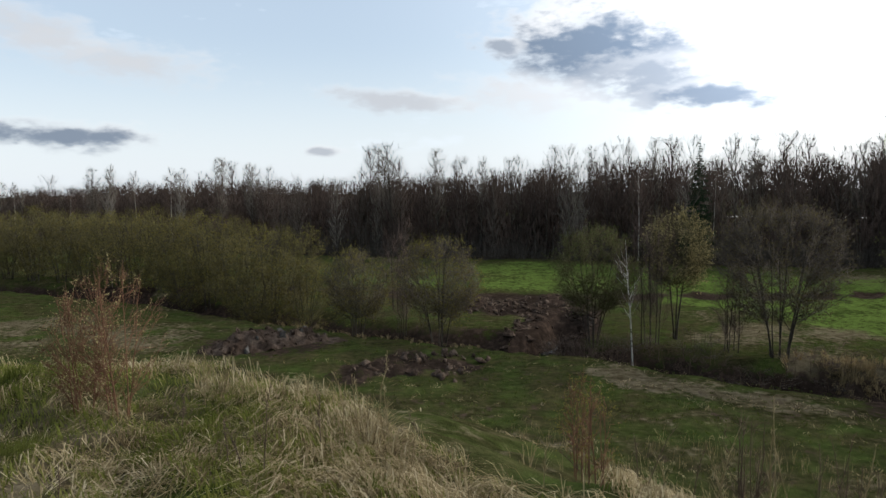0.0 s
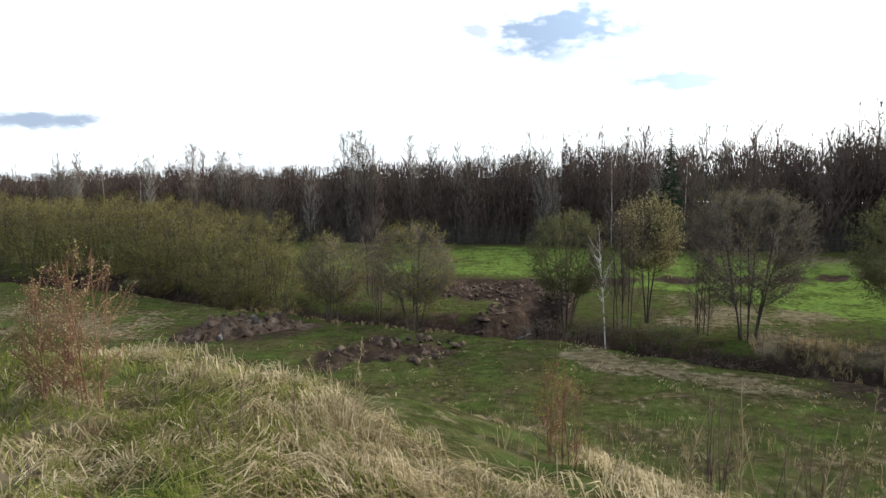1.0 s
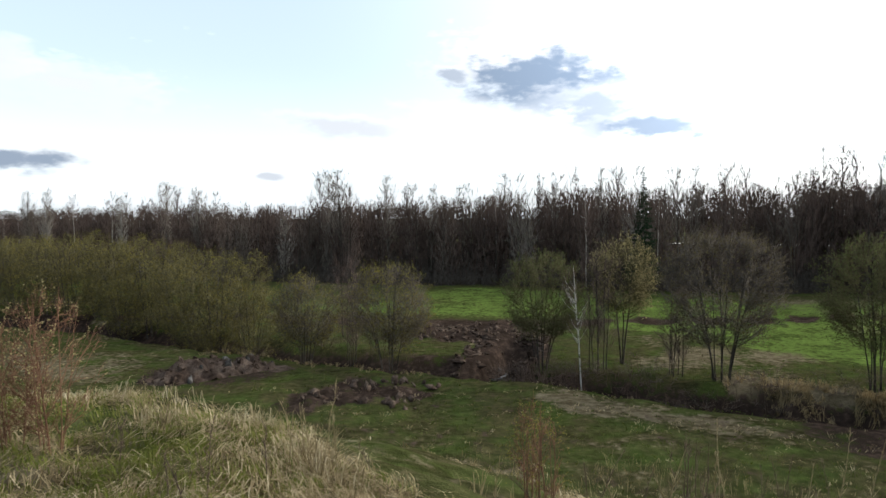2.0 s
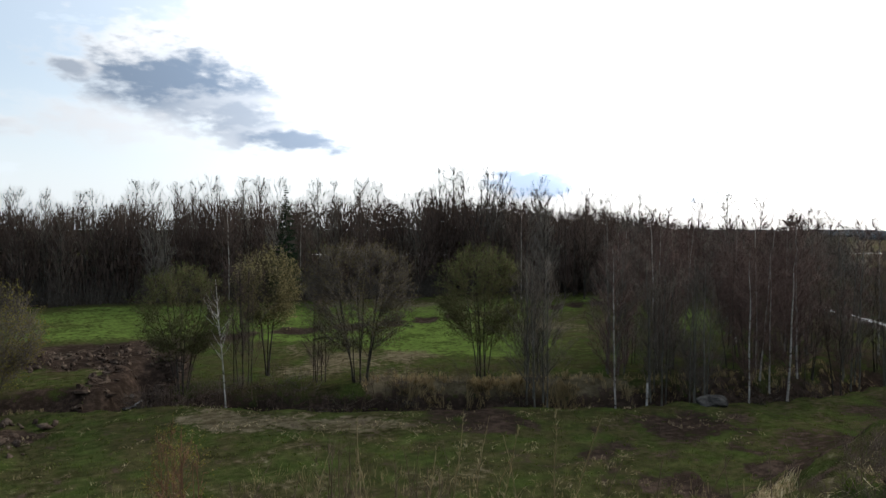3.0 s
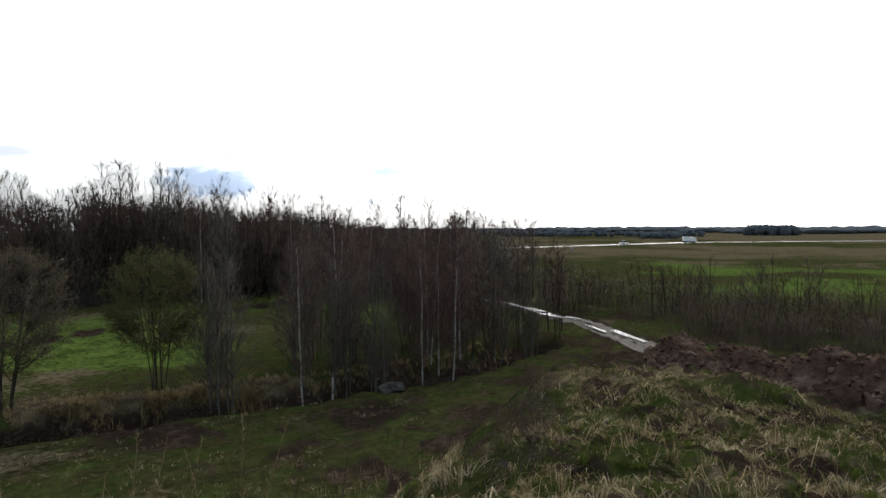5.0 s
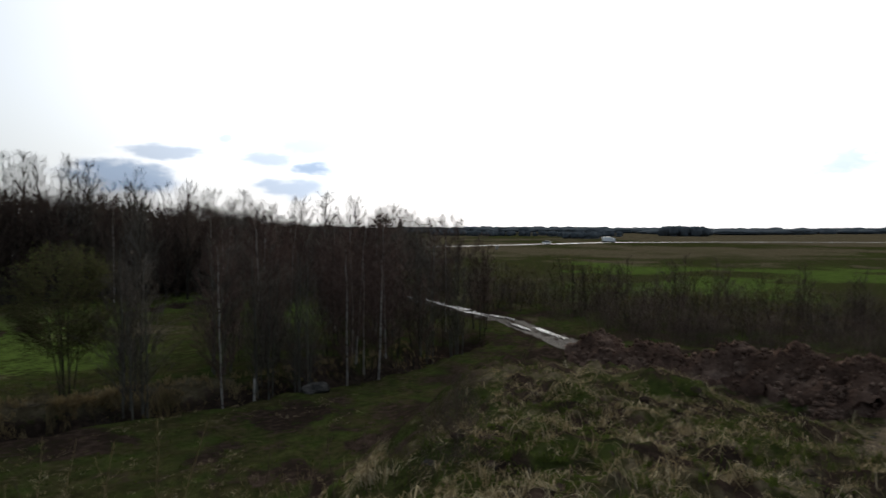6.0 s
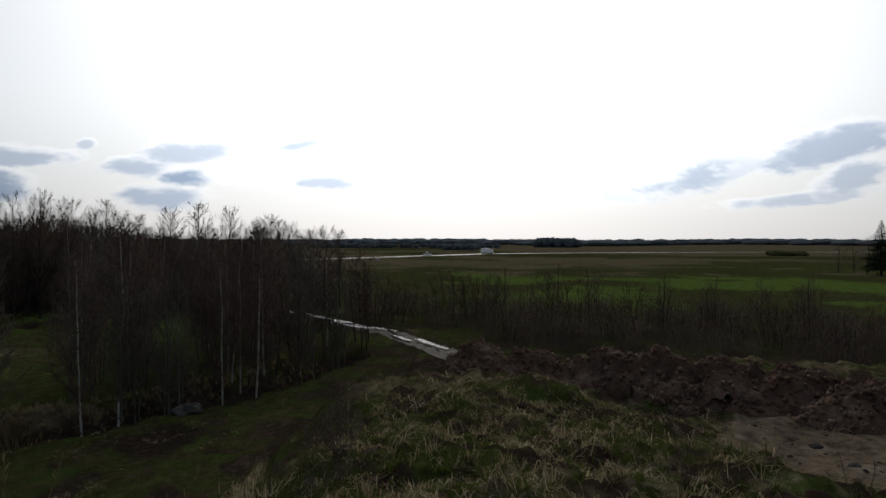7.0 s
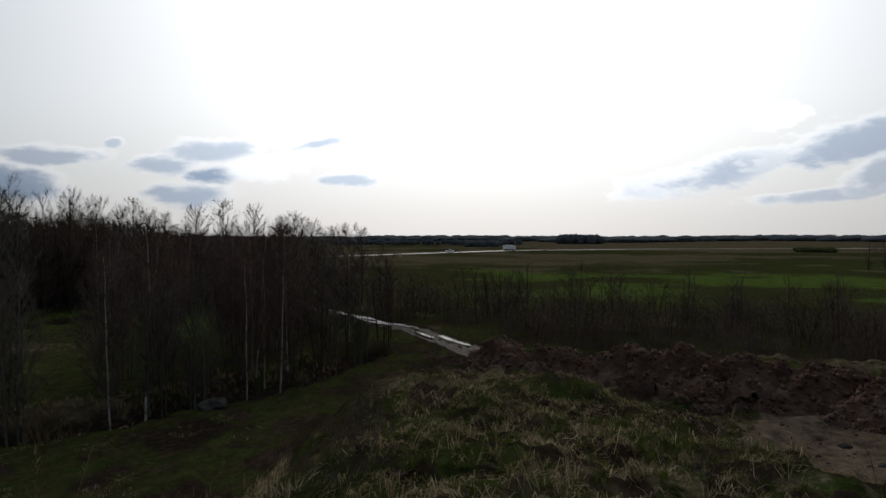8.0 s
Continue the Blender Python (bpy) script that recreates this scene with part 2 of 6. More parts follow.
NEEDLES = material("spruce_needles", [(0.012, 0.022, 0.012), (0.022, 0.038, 0.02), (0.03, 0.05, 0.025)], scale=2, bump=0, island=0.3)
STRAW = leafy("dry_grass", [(0.05, 0.036, 0.018), (0.16, 0.122, 0.064), (0.34, 0.275, 0.16), (0.60, 0.52, 0.36)], island=0.9)
YOUNG = leafy("young_grass", [(0.040, 0.046, 0.010), (0.082, 0.096, 0.020), (0.135, 0.145, 0.034), (0.20, 0.185, 0.06)], island=0.6)
BLADE = leafy("fresh_grass", [(0.027, 0.037, 0.009), (0.048, 0.068, 0.014), (0.075, 0.092, 0.022), (0.102, 0.102, 0.034)], island=0.6)
REED = leafy("dry_reed", [(0.144, 0.104, 0.052), (0.240, 0.184, 0.096), (0.320, 0.256, 0.144)], island=0.6)
STALK = material("dead_stalks", [(0.036, 0.026, 0.019), (0.080, 0.058, 0.041), (0.13, 0.098, 0.066)], scale=4, bump=0.2, island=0.3)
RUST_TWIG = material("sapling_bark", [(0.075, 0.040, 0.025), (0.12, 0.066, 0.040), (0.16, 0.09, 0.055)], scale=4, bump=0.1, island=0.3)
DEBRIS = material("tipped_debris", [(0.016, 0.011, 0.008), (0.042, 0.030, 0.023), (0.10, 0.076, 0.058)], scale=1.6, rough=0.95, bump=0.9, bump_scale=11, island=0.0)
SOIL = material("turned_soil", [(0.050, 0.030, 0.022), (0.105, 0.066, 0.049), (0.19, 0.132, 0.10)], scale=1.2, rough=0.95, bump=0.9, bump_scale=9, island=0.12)
STONE = material("field_stone", [(0.022, 0.021, 0.019), (0.045, 0.042, 0.038), (0.095, 0.089, 0.080)], scale=2.2, rough=0.85, bump=0.6, bump_scale=14)
WHITE_PAINT = material("white_paint", [(0.70, 0.70, 0.70), (0.78, 0.78, 0.78), (0.82, 0.82, 0.81)], scale=1, rough=0.35, bump=0, spec=0.5)
DARK_GLASS = material("dark_glass", [(0.01, 0.012, 0.014), (0.02, 0.022, 0.025)], scale=1, rough=0.08, bump=0, spec=0.5)
RUBBER = material("tyre_rubber", [(0.015, 0.015, 0.015), (0.03, 0.03, 0.03)], scale=4, rough=0.8, bump=0.1)
DARK_PAINT = material("dark_paint", [(0.02, 0.022, 0.026), (0.035, 0.037, 0.042)], scale=1, rough=0.3, bump=0, spec=0.5)
CONCRETE = material("concrete", [(0.30, 0.29, 0.27), (0.40, 0.39, 0.37), (0.46, 0.45, 0.43)], scale=1.5, rough=0.85, bump=0.3)
# lifted, bluish base colour: the haze of distance is put into it
HAZED_WOOD = material("far_wood", [(0.062, 0.072, 0.080), (0.080, 0.092, 0.100), (0.098, 0.110, 0.116)], scale=0.08, bump=0.0, island=0.3)


def water_material():
    mt = bpy.data.materials.new("muddy_water")
    mt.use_nodes = True
    nt = mt.node_tree
    bs = nt.nodes["Principled BSDF"]
    bs.inputs["Base Color"].default_value = (0.05, 0.042, 0.032, 1)
    bs.inputs["Roughness"].default_value = 0.12
    bs.inputs["Specular IOR Level"].default_value = 0.5
    nz = nt.nodes.new("ShaderNodeTexNoise")
    nz.inputs["Scale"].default_value = 2.5
    bp = nt.nodes.new("ShaderNodeBump")
    bp.inputs["Strength"].default_value, bp.inputs["Distance"].default_value = 0.05, 0.02
    nt.links.new(nz.outputs[0], bp.inputs["Height"])
    nt.links.new(bp.outputs[0], bs.inputs["Normal"])
    return mt


WATER = water_material()


def ground_material():
    """Meadow turf, straw, bare soil and gravel, blended by the masks that the ground carries."""
    mt = bpy.data.materials.new("meadow_ground")
    mt.use_nodes = True
    nt = mt.node_tree
    bs = nt.nodes["Principled BSDF"]
    tc = nt.nodes.new("ShaderNodeTexCoord")

    def nz(scale, detail=5, rough=0.6, stretch=None):
        n = nt.nodes.new("ShaderNodeTexNoise")
        n.inputs["Scale"].default_value, n.inputs["Detail"].default_value, n.inputs["Roughness"].default_value = scale, detail, rough
        src = tc.outputs["Object"]
        if stretch:
            mp = nt.nodes.new("ShaderNodeMapping")
            mp.inputs["Scale"].default_value = stretch
            nt.links.new(src, mp.inputs[0])
            src = mp.outputs[0]
        nt.links.new(src, n.inputs["Vector"])
        return n.outputs[0]

    def ramp(v, lo, hi, cols):
        m = nt.nodes.new("ShaderNodeMapRange")
        nt.links.new(v, m.inputs[0])
        m.inputs[1].default_value, m.inputs[2].default_value = lo, hi
        r = nt.nodes.new("ShaderNodeValToRGB")
        while len(r.color_ramp.elements) < len(cols):
            r.color_ramp.elements.new(0.5)
        for i, c in enumerate(cols):
            r.color_ramp.elements[i].position = i / (len(cols) - 1)
            r.color_ramp.elements[i].color = (*c, 1)
        nt.links.new(m.outputs[0], r.inputs[0])
        return r.outputs[0]

    def mix(f, a, b):
        m = nt.nodes.new("ShaderNodeMix")
        m.data_type = "RGBA"
        nt.links.new(f, m.inputs[0])
        nt.links.new(a, m.inputs[6])
        nt.links.new(b, m.inputs[7])
        return m.outputs[2]

    def mask(name, noise_v, gain=1.1):
        at = nt.nodes.new("ShaderNodeAttribute")
        at.attribute_name = name
        s = nt.nodes.new("ShaderNodeMath")
        s.operation = "SUBTRACT"
        nt.links.new(noise_v, s.inputs[0])
        s.inputs[1].default_value = 0.5
        a = nt.nodes.new("ShaderNodeMath")
        a.operation = "MULTIPLY_ADD"
        nt.links.new(s.outputs[0], a.inputs[0])
        a.inputs[1].default_value = gain
        nt.links.new(at.outputs["Fac"], a.inputs[2])
        m = nt.nodes.new("ShaderNodeMapRange")
        m.interpolation_type = "SMOOTHSTEP"
        nt.links.new(a.outputs[0], m.inputs[0])
        m.inputs[1].default_value, m.inputs[2].default_value = 0.35, 0.65
        return m.outputs[0]

    broad, mid, fine, tiny = nz(0.09, 6), nz(0.55, 6), nz(3.2, 6), nz(17, 4)
    def blend(a, b, f):
        m = nt.nodes.new("ShaderNodeMix")
        m.inputs[0].default_value = f
        nt.links.new(a, m.inputs[2])
        nt.links.new(b, m.inputs[3])
        return m.outputs[0]

    rag = blend(mid, fine, 0.55)
    turf = blend(nz(1.1, 7, 0.7, (0.75, 1.3, 1)), fine, 0.5)
    green = ramp(turf, 0.32, 0.70, [(0.014, 0.017, 0.006), (0.027, 0.037, 0.010), (0.041, 0.056, 0.015), (0.066, 0.083, 0.025)])
    olive = ramp(turf, 0.32, 0.70, [(0.012, 0.011, 0.005), (0.027, 0.026, 0.011), (0.048, 0.044, 0.019), (0.085, 0.075, 0.036)])
    straw = ramp(turf, 0.34, 0.68, [(0.022, 0.017, 0.009), (0.065, 0.053, 0.030), (0.104, 0.086, 0.054), (0.158, 0.133, 0.090)])
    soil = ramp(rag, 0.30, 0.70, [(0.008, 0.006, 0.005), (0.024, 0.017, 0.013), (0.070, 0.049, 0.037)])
    clay = ramp(turf, 0.36, 0.66, [(0.032, 0.023, 0.017), (0.083, 0.064, 0.045), (0.128, 0.099, 0.070), (0.191, 0.153, 0.112)])
    gravel = ramp(rag, 0.3, 0.7, [(0.022, 0.018, 0.014), (0.050, 0.041, 0.033), (0.11, 0.095, 0.080)])
    patch = nt.nodes.new("ShaderNodeMapRange")
    nt.links.new(mid, patch.inputs[0])
    patch.inputs[1].default_value, patch.inputs[2].default_value = 0.36, 0.56
    col = mix(patch.outputs[0], green, olive)
    col = mix(mask("dry", rag, 2.2), col, straw)
    spring = ramp(rag, 0.32, 0.68, [(0.040, 0.056, 0.014), (0.062, 0.094, 0.020), (0.095, 0.132, 0.030)])
    col = mix(mask("fresh", rag, 1.6), col, spring)
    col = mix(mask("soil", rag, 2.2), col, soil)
    col = mix(mask("clay", rag, 1.5), col, clay)
    lane = mask("gravel", rag, 1.0)
    col = mix(lane, col, gravel)
    wet = nt.nodes.new("ShaderNodeMath")
    wet.operation = "MULTIPLY"
    nt.links.new(lane, wet.inputs[0])
    wet.inputs[1].default_value = 0.04
    dull = nt.nodes.new("ShaderNodeMapRange")
    nt.links.new(lane, dull.inputs[0])
    dull.inputs[3].default_value, dull.inputs[4].default_value = 0.95, 0.68
    nt.links.new(col, bs.inputs["Base Color"])
    nt.links.new(dull.outputs[0], bs.inputs["Roughness"])
    nt.links.new(wet.outputs[0], bs.inputs["Specular IOR Level"])
    add = nt.nodes.new("ShaderNodeMath")
    add.operation = "ADD"
    nt.links.new(fine, add.inputs[0])
    nt.links.new(tiny, add.inputs[1])
    bp = nt.nodes.new("ShaderNodeBump")
    bp.inputs["Strength"].default_value, bp.inputs["Distance"].default_value = 0.6, 0.12
    nt.links.new(add.outputs[0], bp.inputs["Height"])
    nt.links.new(bp.outputs[0], bs.inputs["Normal"])
    return mt


GROUND = ground_material()

# ---- mesh helpers ----


def mesh_from(name, verts, faces, mat):
    """A mesh of numpy verts (n, 3) and faces, a list of arrays (m, 3) and (m, 4)."""
    me = bpy.data.meshes.new(name)
    verts = np.asarray(verts, np.float32)
    faces = [np.asarray(f, np.int32) for f in faces if len(f)]
    me.vertices.add(len(verts))
    me.vertices.foreach_set("co", verts.ravel())
    loops = np.concatenate([f.ravel() for f in faces])
    sizes = np.concatenate([np.full(len(f), f.shape[1], np.int32) for f in faces])
    me.loops.add(len(loops))
    me.loops.foreach_set("vertex_index", loops)
    me.polygons.add(len(sizes))
    me.polygons.foreach_set("loop_start", np.concatenate([[0], np.cumsum(sizes)[:-1]]).astype(np.int32))
    me.update(calc_edges=True)
    me.validate()
    me.materials.append(mat)
    return me


class Soup:
    """Gathers tubes, spikes and leaves into one mesh."""

    def __init__(self):
        self.v, self.t, self.q, self.n = [], [], [], 0

    def put(self, v, t=None, q=None):
        if t is not None and len(t):
            self.t.append(t + self.n)
        if q is not None and len(q):
            self.q.append(q + self.n)
        self.v.append(v)
        self.n += len(v)

    def tube(self, pts, radii, k=5):
        pts, radii = np.asarray(pts, float), np.asarray(radii, float)
        d = np.gradient(pts, axis=0)
        d /= np.linalg.norm(d, axis=1, keepdims=True) + 1e-9
        ref = np.array([1.0, 0.13, 0.05]) if abs(d[0, 0]) < 0.8 else np.array([0.1, 1.0, 0.1])
        u = np.cross(d, ref)
        u /= np.linalg.norm(u, axis=1, keepdims=True) + 1e-9
        w = np.cross(d, u)
        a = np.arange(k) * 2 * np.pi / k
        ring = pts[:, None] + radii[:, None, None] * (np.cos(a)[None, :, None] * u[:, None] + np.sin(a)[None, :, None] * w[:, None])
        m = len(pts)
        i, j = np.meshgrid(np.arange(m - 1), np.arange(k), indexing="ij")
        a0, a1 = i * k + j, i * k + (j + 1) % k
        quads = np.stack([a0, a1, a1 + k, a0 + k], -1).reshape(-1, 4)
        self.put(ring.reshape(-1, 3), q=quads)

    def spikes(self, start, step, radius):
        """Thin three-sided twigs that run to a point."""
        start, step = np.asarray(start), np.asarray(step)
        n = len(start)
        if not n:
            return
        radius = np.broadcast_to(np.asarray(radius, float), (n,))[:, None]
        d = step / (np.linalg.norm(step, axis=1, keepdims=True) + 1e-9)
        ref = np.where(np.abs(d[:, 2:3]) < 0.9, np.array([[0, 0, 1.0]]), np.array([[1.0, 0, 0]]))
        u = np.cross(d, ref)
        u /= np.linalg.norm(u, axis=1, keepdims=True) + 1e-9
        w = np.cross(d, u)
        v = np.stack([start + radius * u, start + radius * (-0.5 * u + 0.866 * w), start + radius * (-0.5 * u - 0.866 * w), start + step], 1)
        b = np.arange(n)[:, None] * 4
        t = np.concatenate([b + [0, 1, 3], b + [1, 2, 3], b + [2, 0, 3]])
        self.put(v.reshape(-1, 3), t=t)

    def leaves(self, at, size, rng):
        """Small folded leaves, each of two triangles, turned at random."""
        n = len(at)
        if not n:
            return
        u = rng.normal(size=(n, 3))
        u /= np.linalg.norm(u, axis=1, keepdims=True)
        w = np.cross(u, rng.normal(size=(n, 3)))
        w /= np.linalg.norm(w, axis=1, keepdims=True) + 1e-9
        s = (size * rng.uniform(0.6, 1.3, n))[:, None]
        nrm = np.cross(u, w)
        v = np.stack([at, at + s * (0.5 * u + 0.35 * w + 0.12 * nrm), at + s * u, at + s * (0.5 * u - 0.35 * w + 0.12 * nrm)], 1)
        b = np.arange(n)[:, None] * 4
        self.put(v.reshape(-1, 3), t=np.concatenate([b + [0, 1, 2], b + [0, 2, 3]]))

    def blades(self, base, mid, tip, width):
        """Grass blades from base over mid to tip, given as offsets from the base."""
        n = len(base)
        if not n:
            return
        width = np.broadcast_to(np.asarray(width, float), (n,))[:, None]
        side = np.stack([-tip[:, 1], tip[:, 0], 0 * tip[:, 0]], 1)
        side /= np.linalg.norm(side, axis=1, keepdims=True) + 1e-9
        v = np.stack([base - side * width, base + side * width, base + mid + side * width * 0.85, base + mid - side * width * 0.85, base + tip], 1)
        b = np.arange(n)[:, None] * 5
        self.put(v.reshape(-1, 3), t=b + [3, 2, 4], q=b + [0, 1, 2, 3])

    def mesh(self, name, mat):
        v = np.concatenate(self.v) if self.v else np.zeros((0, 3))
        return mesh_from(name, v, [np.concatenate(x) for x in (self.t, self.q) if x], mat)


def part(name, mesh, parent, label="", m=None):
    ob = new(name, mesh)
    ob.parent = parent
    if m is not None:
        ob.matrix_basis = m
    if label:
        tagged(ob, label)
    return ob


# ---- the lie of the land ----


def lattice(ix, iy, seed):
    h = (ix.astype(np.int64) * 374761393 + iy.astype(np.int64) * 668265263 + seed * 974711) & 0x7FFFFFFF
    h = ((h ^ (h >> 13)) * 1274126177) & 0x7FFFFFFF
    return ((h ^ (h >> 16)) & 0xFFFF) / 65535.0


def vnoise(x, y, seed):
    ix, iy = np.floor(x), np.floor(y)
    fx, fy = x - ix, y - iy
    fx, fy = fx * fx * (3 - 2 * fx), fy * fy * (3 - 2 * fy)
    a, b = lattice(ix, iy, seed), lattice(ix + 1, iy, seed)
    c, d = lattice(ix, iy + 1, seed), lattice(ix + 1, iy + 1, seed)
    return (a * (1 - fx) + b * fx) * (1 - fy) + (c * (1 - fx) + d * fx) * fy - 0.5


def fbm(x, y, size, octaves, seed):
    s, amp, f = 0 * x, 1.0, 1.0 / size
    for k in range(octaves):
        s = s + amp * vnoise(x * f + 17.3 * k, y * f - 9.1 * k, seed + k)
        amp, f = amp * 0.5, f * 2.03
    return s


def smooth(v, lo, hi):
    t = np.clip((v - lo) / (hi - lo), 0, 1)
    return t * t * (3 - 2 * t)


def to_line(x, y, line):
    """Distance to an open line."""
    best = np.full(np.shape(x), 1e9)
    for (ax, ay), (bx, by) in zip(line[:-1], line[1:]):
        dx, dy = bx - ax, by - ay
        t = np.clip(((x - ax) * dx + (y - ay) * dy) / (dx * dx + dy * dy), 0, 1)
        best = np.minimum(best, np.hypot(x - ax - t * dx, y - ay - t * dy))
    return best


def inside(x, y, poly):
    """Signed distance to a closed outline, positive inside."""
    d = to_line(x, y, poly + poly[:1])
    odd = np.zeros(np.shape(x), bool)
    for (ax, ay), (bx, by) in zip(poly, poly[1:] + poly[:1]):
        cross = (ay > y) != (by > y)
        with np.errstate(divide="ignore", invalid="ignore"):
            odd ^= cross & (x < (bx - ax) * (y - ay) / (by - ay if by != ay else 1e-9) + ax)
    return np.where(odd, d, -d)


MOUND = [(-22, 6), (-12, 9.0), (-5.8, 9.6), (-4.0, 9.5), (-2.5, 8.5), (-0.8, 6.6), (0.1, 5.5), (0.7, 4.8), (1.3, 3.4), (3.0, 2.3), (5.6, 2.5),
         (8.7, 3.6), (14.2, 5.5), (20, 7.2), (24.6, 8.4), (31, 5), (33, -3), (30, -15), (20, -24), (0, -28), (-24, -16)]
CRESTS = [(0, 0, 6.35), (-4, 8, 5.75), (0, 5, 5.8), (-10, 8, 5.3), (3, 2, 6.1), (8, 3, 5.1), (14, 4.5, 4.25), (17, 2.2, 4.2), (24, 7.5, 3.2),
          (20.5, -2.5, 3.0), (17, -5, 3.0), (25, -8, 2.9), (11, -1.4, 4.6), (0, -10, 6.0), (-15, -10, 5.0), (14.5, -3.5, 3.3), (27, 1, 2.6)]
DITCH = [(-60, 64), (-38, 59), (-22, 51), (-12, 44.5), (-6, 41), (0, 37.2), (4, 35), (8, 33), (13.1, 29.2), (18.6, 26), (27, 21.4), (36, 17.5), (44, 17)]
BRANCH = [(4.5, 35), (6.5, 38), (7.6, 40.6), (7.9, 42)]
FIELD_TRACK = [(-60, 61), (-10, 54), (0, 51.6), (9.5, 50.6), (28.6, 50.2), (60, 51)]
LANE = [(120, 75), (84, 48), (70, 34), (61, 24.4), (54.7, 16.7), (46, 10.2), (38, 5.5), (35.5, 4.2)]
FAR_ROAD = [(60, 190), (150, 133), (242, 94), (340, 54), (395, -20), (432, -112), (480, -260), (560, -500)]

MUD = [(-5.4, 28.2), (-3.9, 31.7), (0, 33.2), (2.6, 32.8), (1.6, 29.0), (0.4, 26.8), (-1.5, 28.4)]
PLOUGH = [(0.2, 50.9), (11.2, 50.6), (10.8, 44), (8.8, 39.6), (6.6, 41.2), (4.2, 42.8), (1.6, 44.0)]

CLAY = [(14.5, -1.8), (13, -4), (12, -8), (14, -20), (21, -17), (23, -8), (21.2, -4.2)]


def height(x, y):
    """Height of the ground at (x, y)."""
    x, y = np.asarray(x, float), np.asarray(y, float)
    r = np.hypot(x, y)
    near = np.exp(-r / 160)
    z = (0.30 * fbm(x, y, 14, 3, 5) + 0.16 * fbm(x, y, 2.2, 3, 11)) * near
    dd = to_line(x, y, DITCH) + 0.7 * fbm(x, y, 3.0, 2, 21)
    z = z - 1.25 * (1 - smooth(dd, 0.5, 2.3))
    db = to_line(x, y, BRANCH) + 0.6 * fbm(x, y, 2.0, 2, 22)
    z = z - 1.2 * (1 - smooth(db, 0.5, 1.6))
    # wheel ruts
    dt = np.abs(to_line(x, y, FIELD_TRACK) - 0.75)
    z = z - 0.18 * (1 - smooth(dt, 0.1, 0.5))
    dl = to_line(x, y, LANE)
    z = z * smooth(dl, 1.0, 3.5) - 0.12 * (1 - smooth(np.abs(dl - 0.8), 0.1, 0.6))
    dr = to_line(x, y, FAR_ROAD)
    z = z + 0.6 * (1 - smooth(dr, 6.0, 14.0))
    torn = smooth(inside(x, y, PLOUGH), -1.0, 0.5) + smooth(inside(x, y, MUD), -1.5, 0.5)
    z = z + torn * (0.34 * fbm(x, y, 0.9, 3, 71) + 0.16 * fbm(x, y, 0.35, 2, 72))
    # the mound
    s = inside(x, y, MOUND) + 0.5 * fbm(x, y, 2.5, 3, 31)
    w_sum, h_sum = 0 * x, 0 * x
    for cx, cy, ch in CRESTS:
        w = 1.0 / (1.2 + (x - cx) ** 2 + (y - cy) ** 2) ** 1.6
        w_sum, h_sum = w_sum + w, h_sum + w * ch
    top = h_sum / w_sum + 0.22 * fbm(x, y, 1.6, 3, 41) + 0.10 * fbm(x, y, 0.5, 2, 43)
    top = top + (0.42 * np.maximum(fbm(x, y, 0.55, 2, 45), 0) + 0.16 * fbm(x, y, 0.22, 2, 46) - 0.06) * smooth(x, 3, 8) * (1 - smooth(inside(x, y, CLAY), -0.8, 0.6))
    out = np.maximum(-s, 0)
    soft_edge = 0.28 * np.exp(-np.abs(s) / 0.8)
    hill = top - (0.44 + 0.42 * smooth(x, 4.5, 9)) * out - soft_edge + 0.35 * fbm(x, y, 3.5, 3, 47) * smooth(out, 0.3, 3)
    k = 0.9
    both = np.clip(0.5 + 0.5 * (hill - z) / k, 0, 1)
    merged = z * (1 - both) + hill * both + k * both * (1 - both)
    return np.where(r > 60, z, merged)


